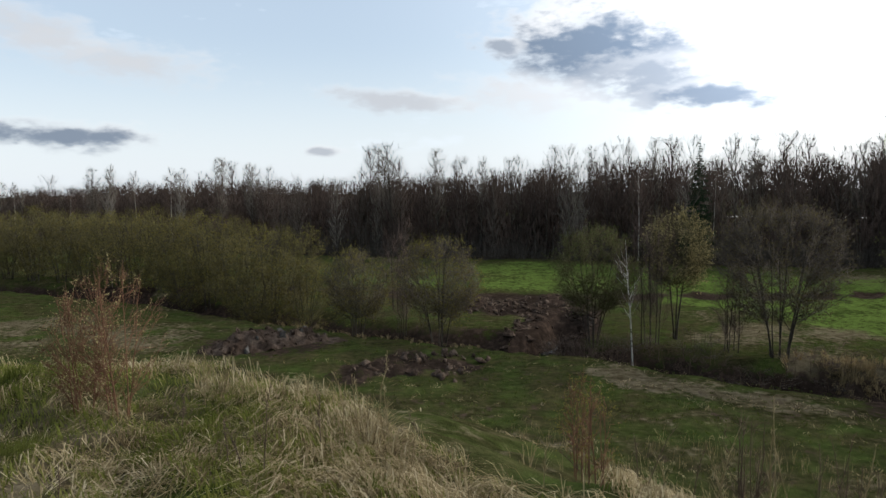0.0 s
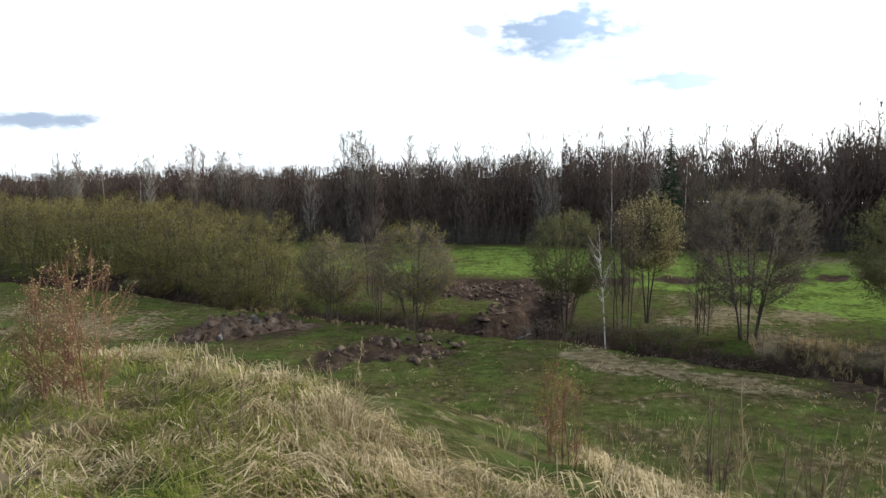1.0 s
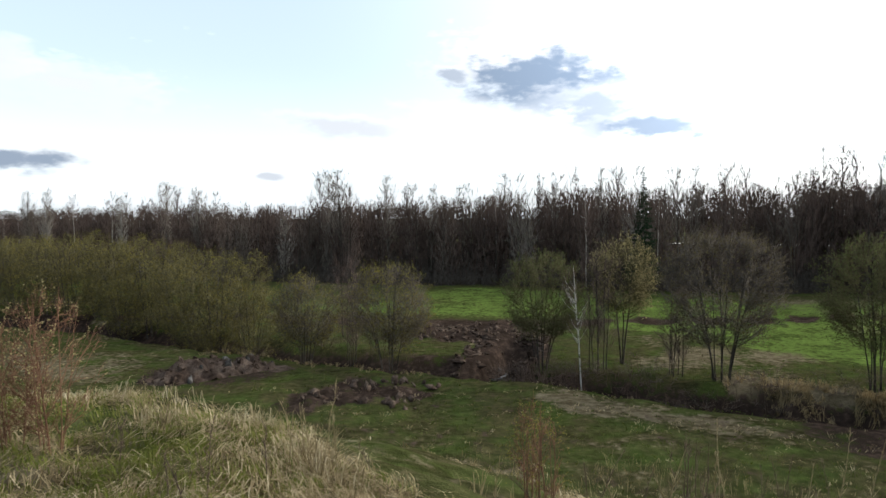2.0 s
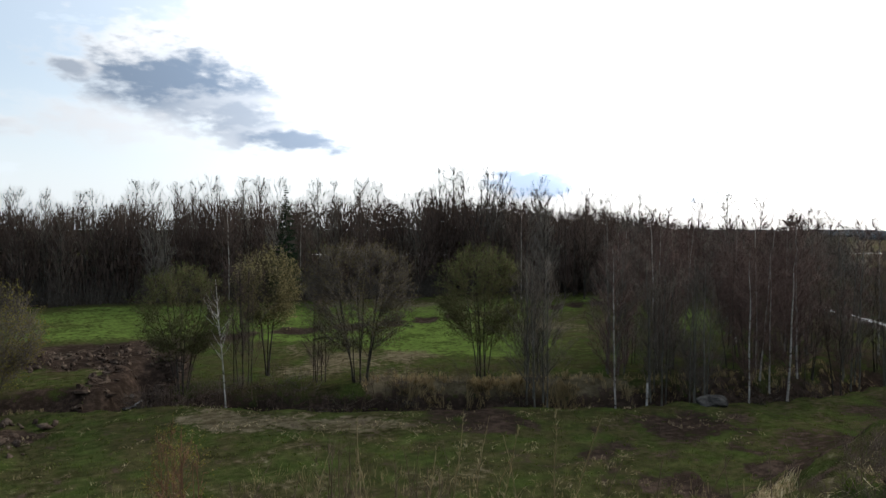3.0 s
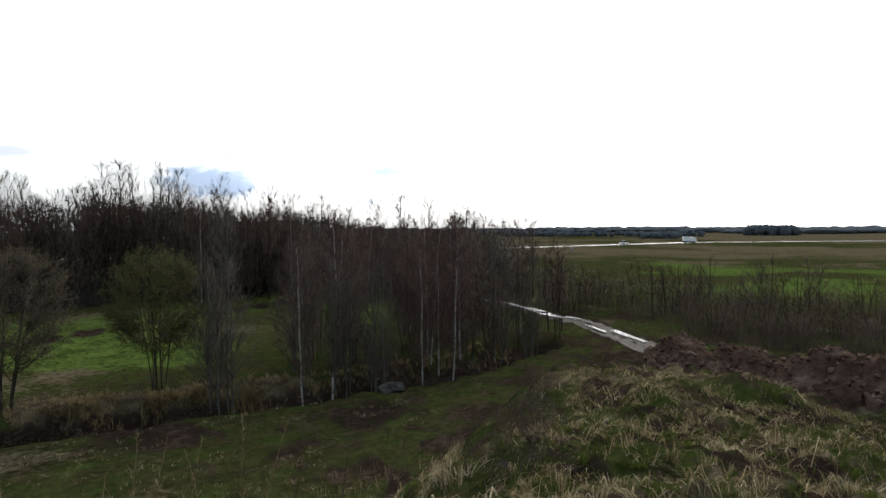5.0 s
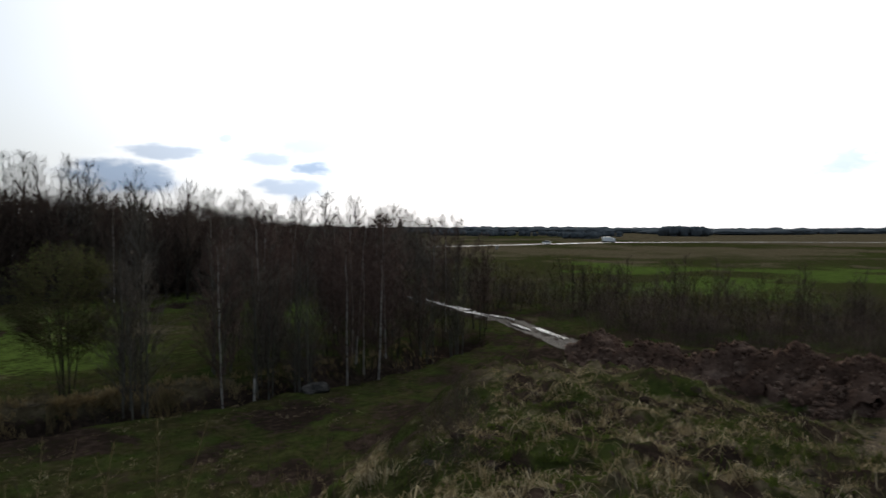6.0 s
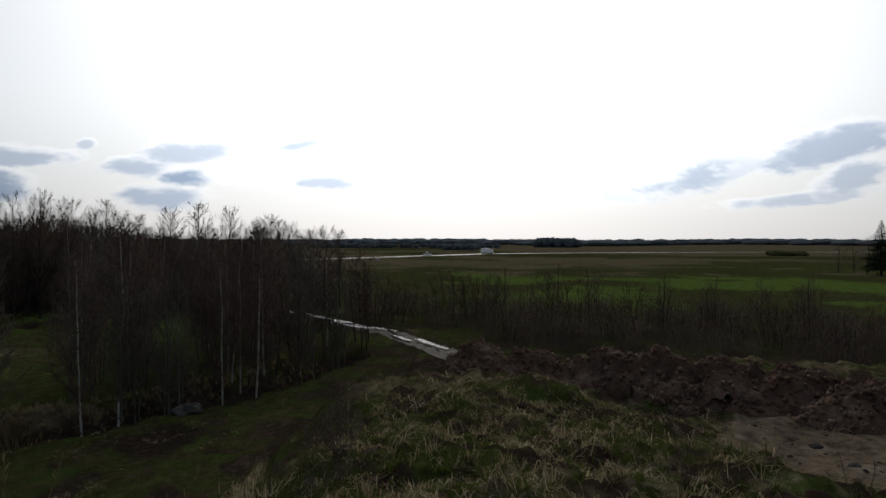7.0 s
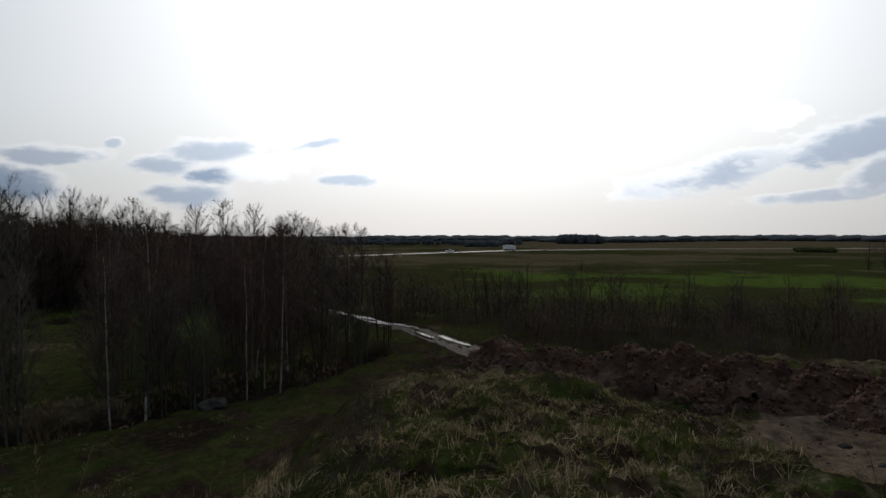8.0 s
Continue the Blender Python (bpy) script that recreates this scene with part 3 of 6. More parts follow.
def ground_masks(x, y):
    s = inside(x, y, MOUND)
    r = np.hypot(x, y)
    big = fbm(x, y, 9, 4, 61)
    clay = smooth(inside(x, y, CLAY), -0.6, 0.8)
    dry = (0.42 - 0.08 * smooth(-x, -2, 4) - 0.06 * smooth(x, 4, 8)) * smooth(s, -1.0, 0.6) + 0.06 * smooth(-s, 0, 2) * smooth(s, -13, -3) * smooth(-x, -14, -7) * (x > -3) + 0.5 * smooth(big, 0.05, 0.5)
    dead = [(5.0, 29.2), (8.5, 29.0), (12.8, 26.0), (14.0, 23.6), (11.5, 23.6), (7.5, 26.2)]
    dry = dry + 0.40 * smooth(inside(x, y, dead) + 0.8 * fbm(x, y, 2, 2, 63), -0.5, 0.6)
    dry = dry + 0.8 * (1 - smooth(to_line(x, y, [(17, 30), (22, 27), (26, 24)]), 0.6, 2.4)) + 0.55 * (1 - smooth(np.hypot(x - 22, y - 37), 1, 4))
    dry = dry + 0.30 * (1 - smooth(to_line(x, y, [(-9, 53), (0, 50.2), (10, 49.2)]), 0.3, 1.5)) + 0.4 * smooth(fbm(x, y, 40, 3, 77), 0.0, 0.4) * smooth(r, 110, 170)
    dry = dry + 0.30 * smooth(fbm(x, y, 4.5, 4, 81), -0.1, 0.35) * (r < 75)
    dry = dry + (0.22 + 1.0 * fbm(x, y, 55, 3, 85)) * smooth(r + 40 * fbm(x, y, 40, 3, 83), 140, 220) * (x > 40) * (y < x)
    soil = 1 - smooth(to_line(x, y, DITCH), 0.9, 2.4)
    soil = np.maximum(soil, 0.72 * smooth(fbm(x, y, 0.7, 4, 84), -0.3, 0.25) * smooth(s, -1, 1) * smooth(x, 3, 7))
    soil = np.maximum(soil, 1 - smooth(to_line(x, y, BRANCH), 1.5, 3.0))
    soil = np.maximum(soil, 0.85 * smooth(inside(x, y, MUD) + 4.0 * fbm(x * 0.5, y, 1.0, 4, 64), -0.6, 1.4))
    soil = np.maximum(soil, 0.92 * smooth(inside(x, y, PLOUGH) + 0.9 * fbm(x, y, 2.4, 3, 65), -0.5, 0.5))
    soil = np.maximum(soil, 0.62 * (1 - smooth(np.hypot(x + 9.5, (y - 35.5)) + fbm(x, y, 2, 2, 66), 2.8, 4.6)))
    soil = np.maximum(soil, 0.85 * (1 - smooth(np.abs(to_line(x, y, FIELD_TRACK) - 0.7), 0.35, 0.95)))
    soil = np.maximum(soil, 0.3 * (1 - smooth(np.abs(to_line(x, y, [(22, 16), (29, 15), (40, 14), (46, 15)])), 1.5, 5)))
    soil = np.maximum(soil, 0.42 * smooth(fbm(x * 0.6, y, 1.1, 4, 68), 0.1, 0.5) * smooth(r, 12, 18) * smooth(-r, -44, -30) * smooth(-s, 1, 5))
    soil = np.maximum(soil, 0.40 * smooth(inside(x, y, [(19, 9), (30, 7), (36, 9), (40, 14), (32, 15)]), -3, 1))
    soil = np.maximum(soil, 0.72 * (1 - smooth(np.hypot(x - 2.6, 1.3 * (y - 36.4)) + 2.0 * fbm(x, y, 1.6, 3, 69), 2.2, 4.2)))
    soil = np.maximum(soil, 0.62 * smooth(fbm(x, y, 2.0, 4, 73), -0.4, 0.2) * smooth(inside(x, y, [(12, 6.5), (20, 11), (26, 14.5), (36, 15), (46, 16), (58, 24), (62, 22), (50, 10), (40, 3), (30, 3)]), -2, 1.5))
    soil = np.maximum(soil, 0.40 * smooth(fbm(x, y, 0.5, 3, 74), 0.0, 0.35) * (r < 60) * smooth(-s, 1, 4) * (1 - smooth(r, 26, 44)))
    # shade under the grove is painted into the ground as dark soil
    soil = np.maximum(soil, 0.55 * smooth(fbm(x, y, 1.8, 4, 75), -0.45, 0.15) * smooth(inside(x, y, [(26, 20.5), (34, 17), (46, 15), (60, 30), (64, 44), (52, 36), (40, 29), (31, 26)]), -1, 1.5))
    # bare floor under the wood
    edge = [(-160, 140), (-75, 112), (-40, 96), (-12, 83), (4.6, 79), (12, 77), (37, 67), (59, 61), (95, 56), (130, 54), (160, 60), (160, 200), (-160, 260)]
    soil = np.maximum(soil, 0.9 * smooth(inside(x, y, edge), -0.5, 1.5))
    clay = np.maximum(clay, 0.42 * smooth(fbm(x * 0.22, y * 1.4, 1.0, 3, 67), -0.05, 0.3) * smooth(inside(x, y, PLOUGH), -0.6, 0.6) * smooth(to_line(x, y, BRANCH), 1.6, 2.6))
    dl = to_line(x, y, LANE)
    gravel = 1 - smooth(np.abs(dl - 0.62) + 0.5 * fbm(x, y, 2.6, 2, 86), 0.22, 0.62)
    soil = np.maximum(soil, 0.75 * (1 - smooth(dl + 1.5 * fbm(x, y, 3.5, 2, 87), 1.2, 2.6)))
    soil = np.maximum(soil, 0.74 * smooth(fbm(x, y, 1.5, 4, 88), -0.25, 0.2) * smooth(-s, 0.3, 2.5) * smooth(x, 12.5, 17) * (1 - smooth(r, 30, 36)))
    bearing = np.degrees(np.arctan2(-x, y))
    fresh = 0.66 * smooth(fbm(x, y, 18, 4, 96), -0.45, 0.25) * smooth(r + 14 * fbm(x, y, 22, 3, 89), 64, 82) * (1 - smooth(r + 60 * fbm(x, y, 30, 3, 90), 125, 200)) * smooth(-bearing, 70, 78)
    fresh = np.maximum(fresh, 0.35 * smooth(fbm(x, y, 60, 3, 94), 0.05, 0.3) * smooth(r, 150, 190) * (1 - smooth(r, 260, 330)) * smooth(-bearing, 70, 78))
    lea = [(-70, 84), (-36, 70), (-8, 57), (2, 52.5), (12, 50), (19, 41), (24, 32), (34, 24), (46, 24), (62, 40), (62, 60), (37, 67), (12, 77), (-12, 83), (-40, 96)]
    fresh = np.maximum(fresh, 0.55 * smooth(inside(x, y, lea), -1.5, 3.0) * smooth(fbm(x, y, 13, 4, 97), -0.55, 0.15))
    soil = np.maximum(soil, 0.55 * smooth(r, 44, 50) * (1 - smooth(r, 70, 84)) * smooth(-bearing, 66, 71) * smooth(fbm(x, y, 5, 3, 98), -0.3, 0.1))
    strip = [(600, -900), (330, -60), (420, 60), (700, 200), (1500, 500), (4000, 600), (4000, -2500)]
    dry = np.maximum(dry, 0.75 * smooth(inside(x, y, strip), -5, 25))
    return {"dry": dry, "soil": soil, "clay": clay, "gravel": gravel, "fresh": fresh}


def build_ground():
    az = np.concatenate([np.arange(-122, 46, 0.34), np.arange(46, 238, 3.0)])
    rad = np.concatenate([[0.25], 0.6 * (4600 / 0.6) ** (np.arange(280) / 279.0)])
    a, r = np.meshgrid(np.radians(az), rad, indexing="ij")
    x, y = -np.sin(a) * r, np.cos(a) * r
    z = height(x, y)
    n, m = a.shape
    v = np.stack([x, y, z], -1).reshape(-1, 3)
    i, j = np.meshgrid(np.arange(n), np.arange(m - 1), indexing="ij")
    i2 = (i + 1) % n
    q = np.stack([i * m + j, i * m + j + 1, i2 * m + j + 1, i2 * m + j], -1).reshape(-1, 4)
    mid = len(v)
    v = np.concatenate([v, [[0, 0, height(0.0, 0.0)]]])
    ring = np.arange(n)
    t = np.stack([ring * m, ((ring + 1) % n) * m, np.full(n, mid)], -1)
    me = mesh_from("ground", v, [t, q], GROUND)
    for key, val in ground_masks(v[:, 0], v[:, 1]).items():
        at = me.attributes.new(key, "FLOAT", "POINT")
        at.data.foreach_set("value", np.clip(val, 0, 1.4).astype(np.float32))
    me.polygons.foreach_set("use_smooth", np.ones(len(me.polygons), bool))
    return tagged(new("ground", me), "uneven spring meadow with a grassy spoil mound", "ground", kind="structure")


build_ground()

# ---- trees and shrubs ----


def grow(seed, tall, width=3.0, base=0.3, stems=1, foot=0.15, spread=0.5, lean=0.0, limbs=40, subs=5, twigs=6, r0=0.10, rmin=0.008, twig_r=0.008, twig_len=0.6,
         rise=0.8, top_heavy=0.0, leaf=0.0, leaf_size=0.06, sides=6, wobble=0.10, shell=0.5, droop=0.0, pale_limbs=False, limb_r=0.008):
    """Grows a bare or budding tree into an egg-shaped crown: soups of its wood, its twigs and its leaves."""
    rng = np.random.default_rng(seed)
    wood, fine, green = [], Soup(), Soup()
    lump = rng.normal(0, 0.09, 5)
    turn = rng.uniform(0, 6.28, 5)
    mid_z, half_z, half_w = tall * (base + 1) / 2, tall * (1 - base) / 2, width / 2
    f = np.linspace(0, 1, 9)
    paths, radii = [], []

    def within(start, step):
        """Shortens twigs that would reach out of the crown's rounded outline."""
        p = start + step
        q = np.stack([(p[:, 0] - lean * p[:, 2]) / half_w, p[:, 1] / half_w, (p[:, 2] - mid_z) / half_z], 1)
        a = np.arctan2(q[:, 1], q[:, 0])
        rim = 1.03 + sum(lump[k] * np.sin((k + 1) * a + turn[k] + 2.5 * q[:, 2]) for k in range(5)) + rng.normal(0, 0.035, len(p))
        over = np.linalg.norm(q, axis=1) / rim
        return step * np.where(over > 1, np.clip(1.9 - over * 1.2, 0.12, 1), 1)[:, None]

    for s in range(stems):
        a0 = 2 * np.pi * (s + rng.uniform(-0.35, 0.35)) / stems
        k = (spread * rng.uniform(0.3, 1.0) if stems > 1 else 0.0)
        tip = np.array([np.cos(a0) * k * half_w, np.sin(a0) * k * half_w, mid_z + half_z * math.sqrt(max(0.05, 1 - k * k)) * rng.uniform(0.9, 1.0)])
        tip[0] += lean * tall
        start = np.array([np.cos(a0) * foot, np.sin(a0) * foot, -0.25]) if stems > 1 else np.array([0, 0, -0.25])
        path = start + (tip - start) * f[:, None]
        path[:, :2] = start[:2] + (tip - start)[:2] * (f ** 1.3)[:, None]
        path[:, :2] += np.cumsum(rng.normal(0, wobble, (9, 2)), 0) * (f * (1 - 0.5 * f))[:, None]
        rs = r0 * rng.uniform(0.7, 1.1) * (1 - f) ** 0.8 + rmin
        rs[0] *= 1.4
        one = Soup()
        one.tube(path, rs, sides)
        wood.append(one)
        paths.append(path)
        radii.append(rs)
    for i in range(limbs):
        u = rng.normal(size=3)
        u /= np.linalg.norm(u)
        u *= (1 - shell) + shell * rng.random() ** 0.5
        zc = mid_z + half_z * (u[2] + top_heavy * (1 - u[2] ** 2))
        goal = np.array([half_w * u[0] + lean * zc, half_w * u[1], zc])
        best = None
        for path, rs in zip(paths, radii):
            z0 = np.clip(goal[2] - rng.uniform(0.15, 0.3) * half_z - rise * 0.5 * math.hypot(goal[0] - path[5, 0], goal[1] - path[5, 1]), 0.10 * tall, path[-1, 2] * 0.97)
            p0 = np.array([np.interp(z0, path[:, 2], path[:, k]) for k in range(3)])
            d = np.linalg.norm(goal - p0)
            if best is None or d < best[0]:
                best = (d, p0, np.interp(z0, path[:, 2], rs))
        ln, p0, r_here = best
        q = np.linspace(0, 1, 4)[:, None]
        bow = np.array([0, 0, -0.10 * ln]) if droop == 0 else np.array([0, 0, 0.15 * ln])
        pts = p0 + (goal - p0) * q + bow * (4 * q * (1 - q)) + rng.normal(0, 0.035 * ln, (4, 3)) * q
        (wood[0] if pale_limbs else fine).tube(pts, min(0.5 * r_here, limb_r * ln + rmin) * (1 - q[:, 0]) ** 0.8 + rmin * 0.5, 3)
        d0 = (goal - p0) / (ln + 1e-9)
        out = np.array([u[0] / half_w, u[1] / half_w, u[2] / half_z])
        out /= np.linalg.norm(out) + 1e-9
        ts = rng.uniform(0.3, 1.0, subs)
        st = np.stack([np.interp(ts, q[:, 0], pts[:, k]) for k in range(3)], 1)
        dd = d0[None] * 0.5 + out[None] * 0.35 + rng.normal(0, 0.5, (subs, 3)) + np.array([0, 0, 0.30 - droop])
        dd /= np.linalg.norm(dd, axis=1, keepdims=True)
        sl = twig_len * rng.uniform(0.9, 1.7, subs)[:, None]
        fine.spikes(st, within(st, dd * sl), twig_r * 1.6)
        k = subs * twigs
        pick = np.repeat(np.arange(subs), twigs)
        ts0 = st[pick] + dd[pick] * sl[pick] * rng.uniform(0.05, 0.95, (k, 1))
        td = dd[pick] * 0.7 + rng.normal(0, 0.45, (k, 3)) + np.array([0, 0, 0.12 - droop])
        td /= np.linalg.norm(td, axis=1, keepdims=True)
        tl = twig_len * rng.uniform(0.5, 1.2, (k, 1))
        fine.spikes(ts0, within(ts0, td * tl), twig_r)
        if leaf:
            m = int(k * leaf)
            w = rng.integers(0, k, m)
            green.leaves(ts0[w] + td[w] * tl[w] * rng.uniform(0.3, 1.0, (m, 1)), leaf_size, rng)
    return wood, fine, green


def feather(seed, tall, width=3.0, base=0.3, stems=1, foot=0.1, lean=0.0, limbs=45, subs=5, twigs=5, r0=0.07, rmin=0.008, limb_r=0.022, twig_r=0.012, twig_len=0.5, rise=1.5,
            wobble=0.08, peak=0.35, sides=5, leaf=0.0, leaf_size=0.05):
    """Grows a slim tree of upswept branches, like a bare birch or young alder: soups of its wood, its twigs and its leaves."""
    rng = np.random.default_rng(seed)
    wood, fine, green = [], Soup(), Soup()
    f = np.linspace(0, 1, 9)
    for s in range(stems):
        a0 = 6.28 * (s + rng.uniform(-0.3, 0.3)) / stems
        share = 1.0 if s == 0 else rng.uniform(0.78, 0.96)
        out = (0.0 if stems == 1 else rng.uniform(0.25, 0.5) * width / 2)
        top = np.array([math.cos(a0) * out + lean * tall, math.sin(a0) * out, tall * share])
        start = np.array([math.cos(a0) * foot, math.sin(a0) * foot, -0.25]) * (1 if stems > 1 else np.array([0, 0, 1]))
        path = start + (top - start) * f[:, None]
        path[:, :2] += np.cumsum(rng.normal(0, wobble, (9, 2)), 0) * (f * (1.1 - 0.6 * f))[:, None]
        rs = r0 * (1.0 if s == 0 else 0.75) * (1 - f) ** 0.85 + rmin
        rs[0] *= 1.35
        one = Soup()
        one.tube(path, rs, sides)
        wood.append(one)
        n = limbs if s == 0 else int(limbs * 0.7)
        t = (np.arange(n) + rng.random(n)) / n
        full = np.where(t < peak, 0.45 + 0.55 * t / peak, np.sqrt(np.clip(1.0 - ((t - peak) / (1.04 - peak)) ** 1.7, 0.0, 1))) * rng.uniform(0.55, 1.12, n)
        reach = width / 2 * (0.07 + 0.93 * full) * (1.0 if stems == 1 else 0.8)
        az = np.arange(n) * 2.4 + rng.uniform(-0.6, 0.6, n)
        end = (base + (1.0 - base) * t) * top[2]
        climb = np.minimum(reach * rise * rng.uniform(0.7, 1.3, n), 0.4 * tall)
        h = np.clip(end - climb, 0.08 * tall, 0.97 * top[2])
        climb = np.maximum(end - h, 0.05)
        p0 = np.stack([np.interp(h, path[:, 2], path[:, k]) for k in range(3)], 1)
        step = np.stack([np.cos(az) * reach, np.sin(az) * reach, climb], 1)
        fine.spikes(p0, step, limb_r * rng.uniform(0.6, 1.2, n))
        ln = np.linalg.norm(step, axis=1)
        m = n * subs
        w = np.repeat(np.arange(n), subs)
        st = p0[w] + step[w] * rng.uniform(0.2, 0.97, (m, 1))
        dd = step[w] / ln[w, None] * 0.75 + rng.normal(0, 0.32, (m, 3)) + np.array([0, 0, 0.28])
        dd /= np.linalg.norm(dd, axis=1, keepdims=True)
        sl = (0.22 * ln[w] + 0.45 * twig_len) * rng.uniform(0.6, 1.3, m)
        over = st[:, 2] + dd[:, 2] * sl - tall * 1.02
        sl = np.where(over > 0, sl * 0.4, sl)[:, None]
        fine.spikes(st, dd * sl, twig_r * 1.35)
        k = m * twigs
        v = np.repeat(np.arange(m), twigs)
        ts = st[v] + dd[v] * sl[v] * rng.uniform(0.1, 0.95, (k, 1))
        td = dd[v] * 0.75 + rng.normal(0, 0.34, (k, 3)) + np.array([0, 0, 0.15])
        td /= np.linalg.norm(td, axis=1, keepdims=True)
        tl = twig_len * rng.uniform(0.4, 1.1, (k, 1)) * np.where(ts[:, 2:3] > 0.97 * tall, 0.5, 1)
        fine.spikes(ts, td * tl, twig_r)
        if leaf:
            c = int(k * leaf)
            x = rng.integers(0, k, c)
            green.leaves(ts[x] + td[x] * tl[x] * rng.uniform(0.3, 1.0, (c, 1)), leaf_size, rng)
    return wood, fine, green


def tree(name, label, category, group, bark, twig, leaf_mat=None, leaf_label="", maker=grow, **kw):
    """One tree as a thing with trunk, twigs and, where it has them, leaves; stands at the origin, unseen until copied."""
    wood, fine, green = maker(**kw)
    stem = "trunk" if len(wood) == 1 else "stem"
    made = [(stem, one.mesh(stem, bark)) for one in wood] + [("crown", fine.mesh("crown", twig))]
    if green.n:
        made.append(("leaves", green.mesh("leaves", leaf_mat)))
    return (name, label, category, group, made, leaf_label, {})


def plant(kind, x, y, size=1.0, turn=0.0, wide=None, label="", lean=0.0):
    """Stands one tree of a kind on the ground; the first of a kind is made, later ones are copies of it."""
    name, lab, category, group, made, leaf_label, first = kind
    z = float(height(x, y)) - 0.05
    w = wide or size
    m = Matrix.Translation((x, y, z)) @ Matrix.Rotation(lean, 4, "Y") @ Matrix.Rotation(turn, 4, "Z") @ Matrix.Diagonal((w, w, size, 1))
    if "ob" not in first:
        ob = new(name)
        ob.empty_display_size = 0.3
        for key, me in made:
            part(key, me, ob, leaf_label if key == "leaves" else "")
        tagged(ob, lab, category, group)
        first["ob"] = ob
        ob.matrix_basis = m
    else:
        ob = copy_thing(first["ob"], Matrix.Identity(4))
        ob.matrix_basis = m
    if label:
        tagged(ob, label)
    return ob


rnd = random.Random(4)

WILLOW = [tree("willow_tree", "rounded multi-stemmed willow in olive spring leaf by the ditch", "tree", "willows along the ditch", BARK_GREY, TWIG_OLIVE, LEAF_OLIVE, "olive-yellow spring leaves",
               seed=100 + i, tall=6.6, width=5.0, base=0.05, stems=8, foot=0.35, spread=0.8, limbs=84, subs=6, twigs=5, r0=0.024, twig_r=0.010, twig_len=0.55, leaf=1.0, leaf_size=0.09, shell=0.4) for i in range(3)]
FIRSTWILLOW = [tree("willow_tree", "domed willow with grey stems and yellow-green buds", "tree", "willows along the ditch", BARK_GREY, TWIG_GREY, LEAF_OLIVE, "yellow-green opening buds",
                    seed=110 + i, tall=6.6, width=5.2, base=0.36, stems=7, foot=0.25, spread=0.75, limbs=190, subs=6, twigs=6, r0=0.036, twig_r=0.0085, twig_len=0.5, leaf=1.3, leaf_size=0.075, shell=0.35) for i in range(2)]
GREENWILLOW = [tree("willow_tree", "rounded multi-stemmed willow in fresh green leaf by the ditch", "tree", "willows along the ditch", BARK_GREY, TWIG_OLIVE, LEAF_GREEN, "small fresh green leaves",
                    seed=120 + i, tall=6.6, width=4.7, base=0.30, stems=7, foot=0.25, spread=0.8, limbs=200, subs=6, twigs=6, r0=0.028, twig_r=0.0085, twig_len=0.42, leaf=1.5, leaf_size=0.07, shell=0.35) for i in range(2)]
GREYTREE = [tree("alder_tree", "bare grey multi-stemmed tree with a wide twiggy crown", "tree", "bare trees along the ditch", BARK_GREY, TWIG_GREY, LEAF_BUD, "brownish olive buds",
                 seed=140 + i, tall=7.2, width=5.6, base=0.27, stems=9, foot=0.35, spread=0.85, limbs=230, subs=6, twigs=6, r0=0.029, twig_r=0.0085, twig_len=0.45, leaf=1.2, leaf_size=0.065, shell=0.35) for i in range(2)]
BRONZE = tree("maple_tree", "slender tree with bronze opening leaves by the ditch", "tree", "", BARK_GREY, TWIG_OLIVE, LEAF_ORANGE, "bronze opening leaves",
              seed=160, tall=7.0, width=4.1, base=0.44, stems=3, foot=0.05, spread=0.5, limbs=150, subs=6, twigs=6, r0=0.038, twig_r=0.009, twig_len=0.42, leaf=1.3, leaf_size=0.07, shell=0.35)
BROOM = [tree("alder_thicket", "dense bare upright alder stems with brown twigs", "tree", "bare trees along the ditch", BARK_GREY, TWIG_BROWN, None, "", maker=feather,
              seed=170 + i, tall=7.0, width=3.4, base=0.30, stems=6, foot=0.45, limbs=17, subs=5, twigs=3, r0=0.032, limb_r=0.014, twig_r=0.009, twig_len=0.55, rise=1.6) for i in range(2)]
ASPEN = [tree("aspen_tree", "slim bare grey aspen with upright stems", "tree", "grove trees", BARK_PALE, TWIG_GREY, None, "", maker=feather,
              seed=180 + i, tall=8.2, width=3.4, base=0.28, stems=5, foot=0.45, limbs=26, subs=5, twigs=4, r0=0.045, limb_r=0.016, twig_r=0.009, twig_len=0.55, rise=1.7) for i in range(2)]
BIRCH = [tree("birch_tree", "slim bare birch with a white trunk and brown twigs", "tree", "grove trees", BARK_BIRCH, TWIG_RED, None, "", maker=feather,
              seed=200 + i, tall=8.6, width=[3.0, 3.4, 2.6][i], base=0.30, stems=1, lean=[0.02, -0.05, 0.07][i], limbs=56, subs=5, twigs=5, r0=0.045, limb_r=0.016, twig_r=0.0085, twig_len=0.6, rise=1.3, wobble=0.09) for i in range(3)]
SAPBIRCH = [tree("birch_tree", "thin leaning young birch with reddish brown twigs", "tree", "grove trees", BARK_GREY, TWIG_RED, None, "", maker=feather,
                 seed=205 + i, tall=7.2, width=[2.8, 2.4][i], base=0.34, stems=2, foot=0.2, lean=[0.06, -0.04][i], limbs=36, subs=5, twigs=5, r0=0.032, limb_r=0.013, twig_r=0.008, twig_len=0.6, rise=1.2, wobble=0.12) for i in range(2)]
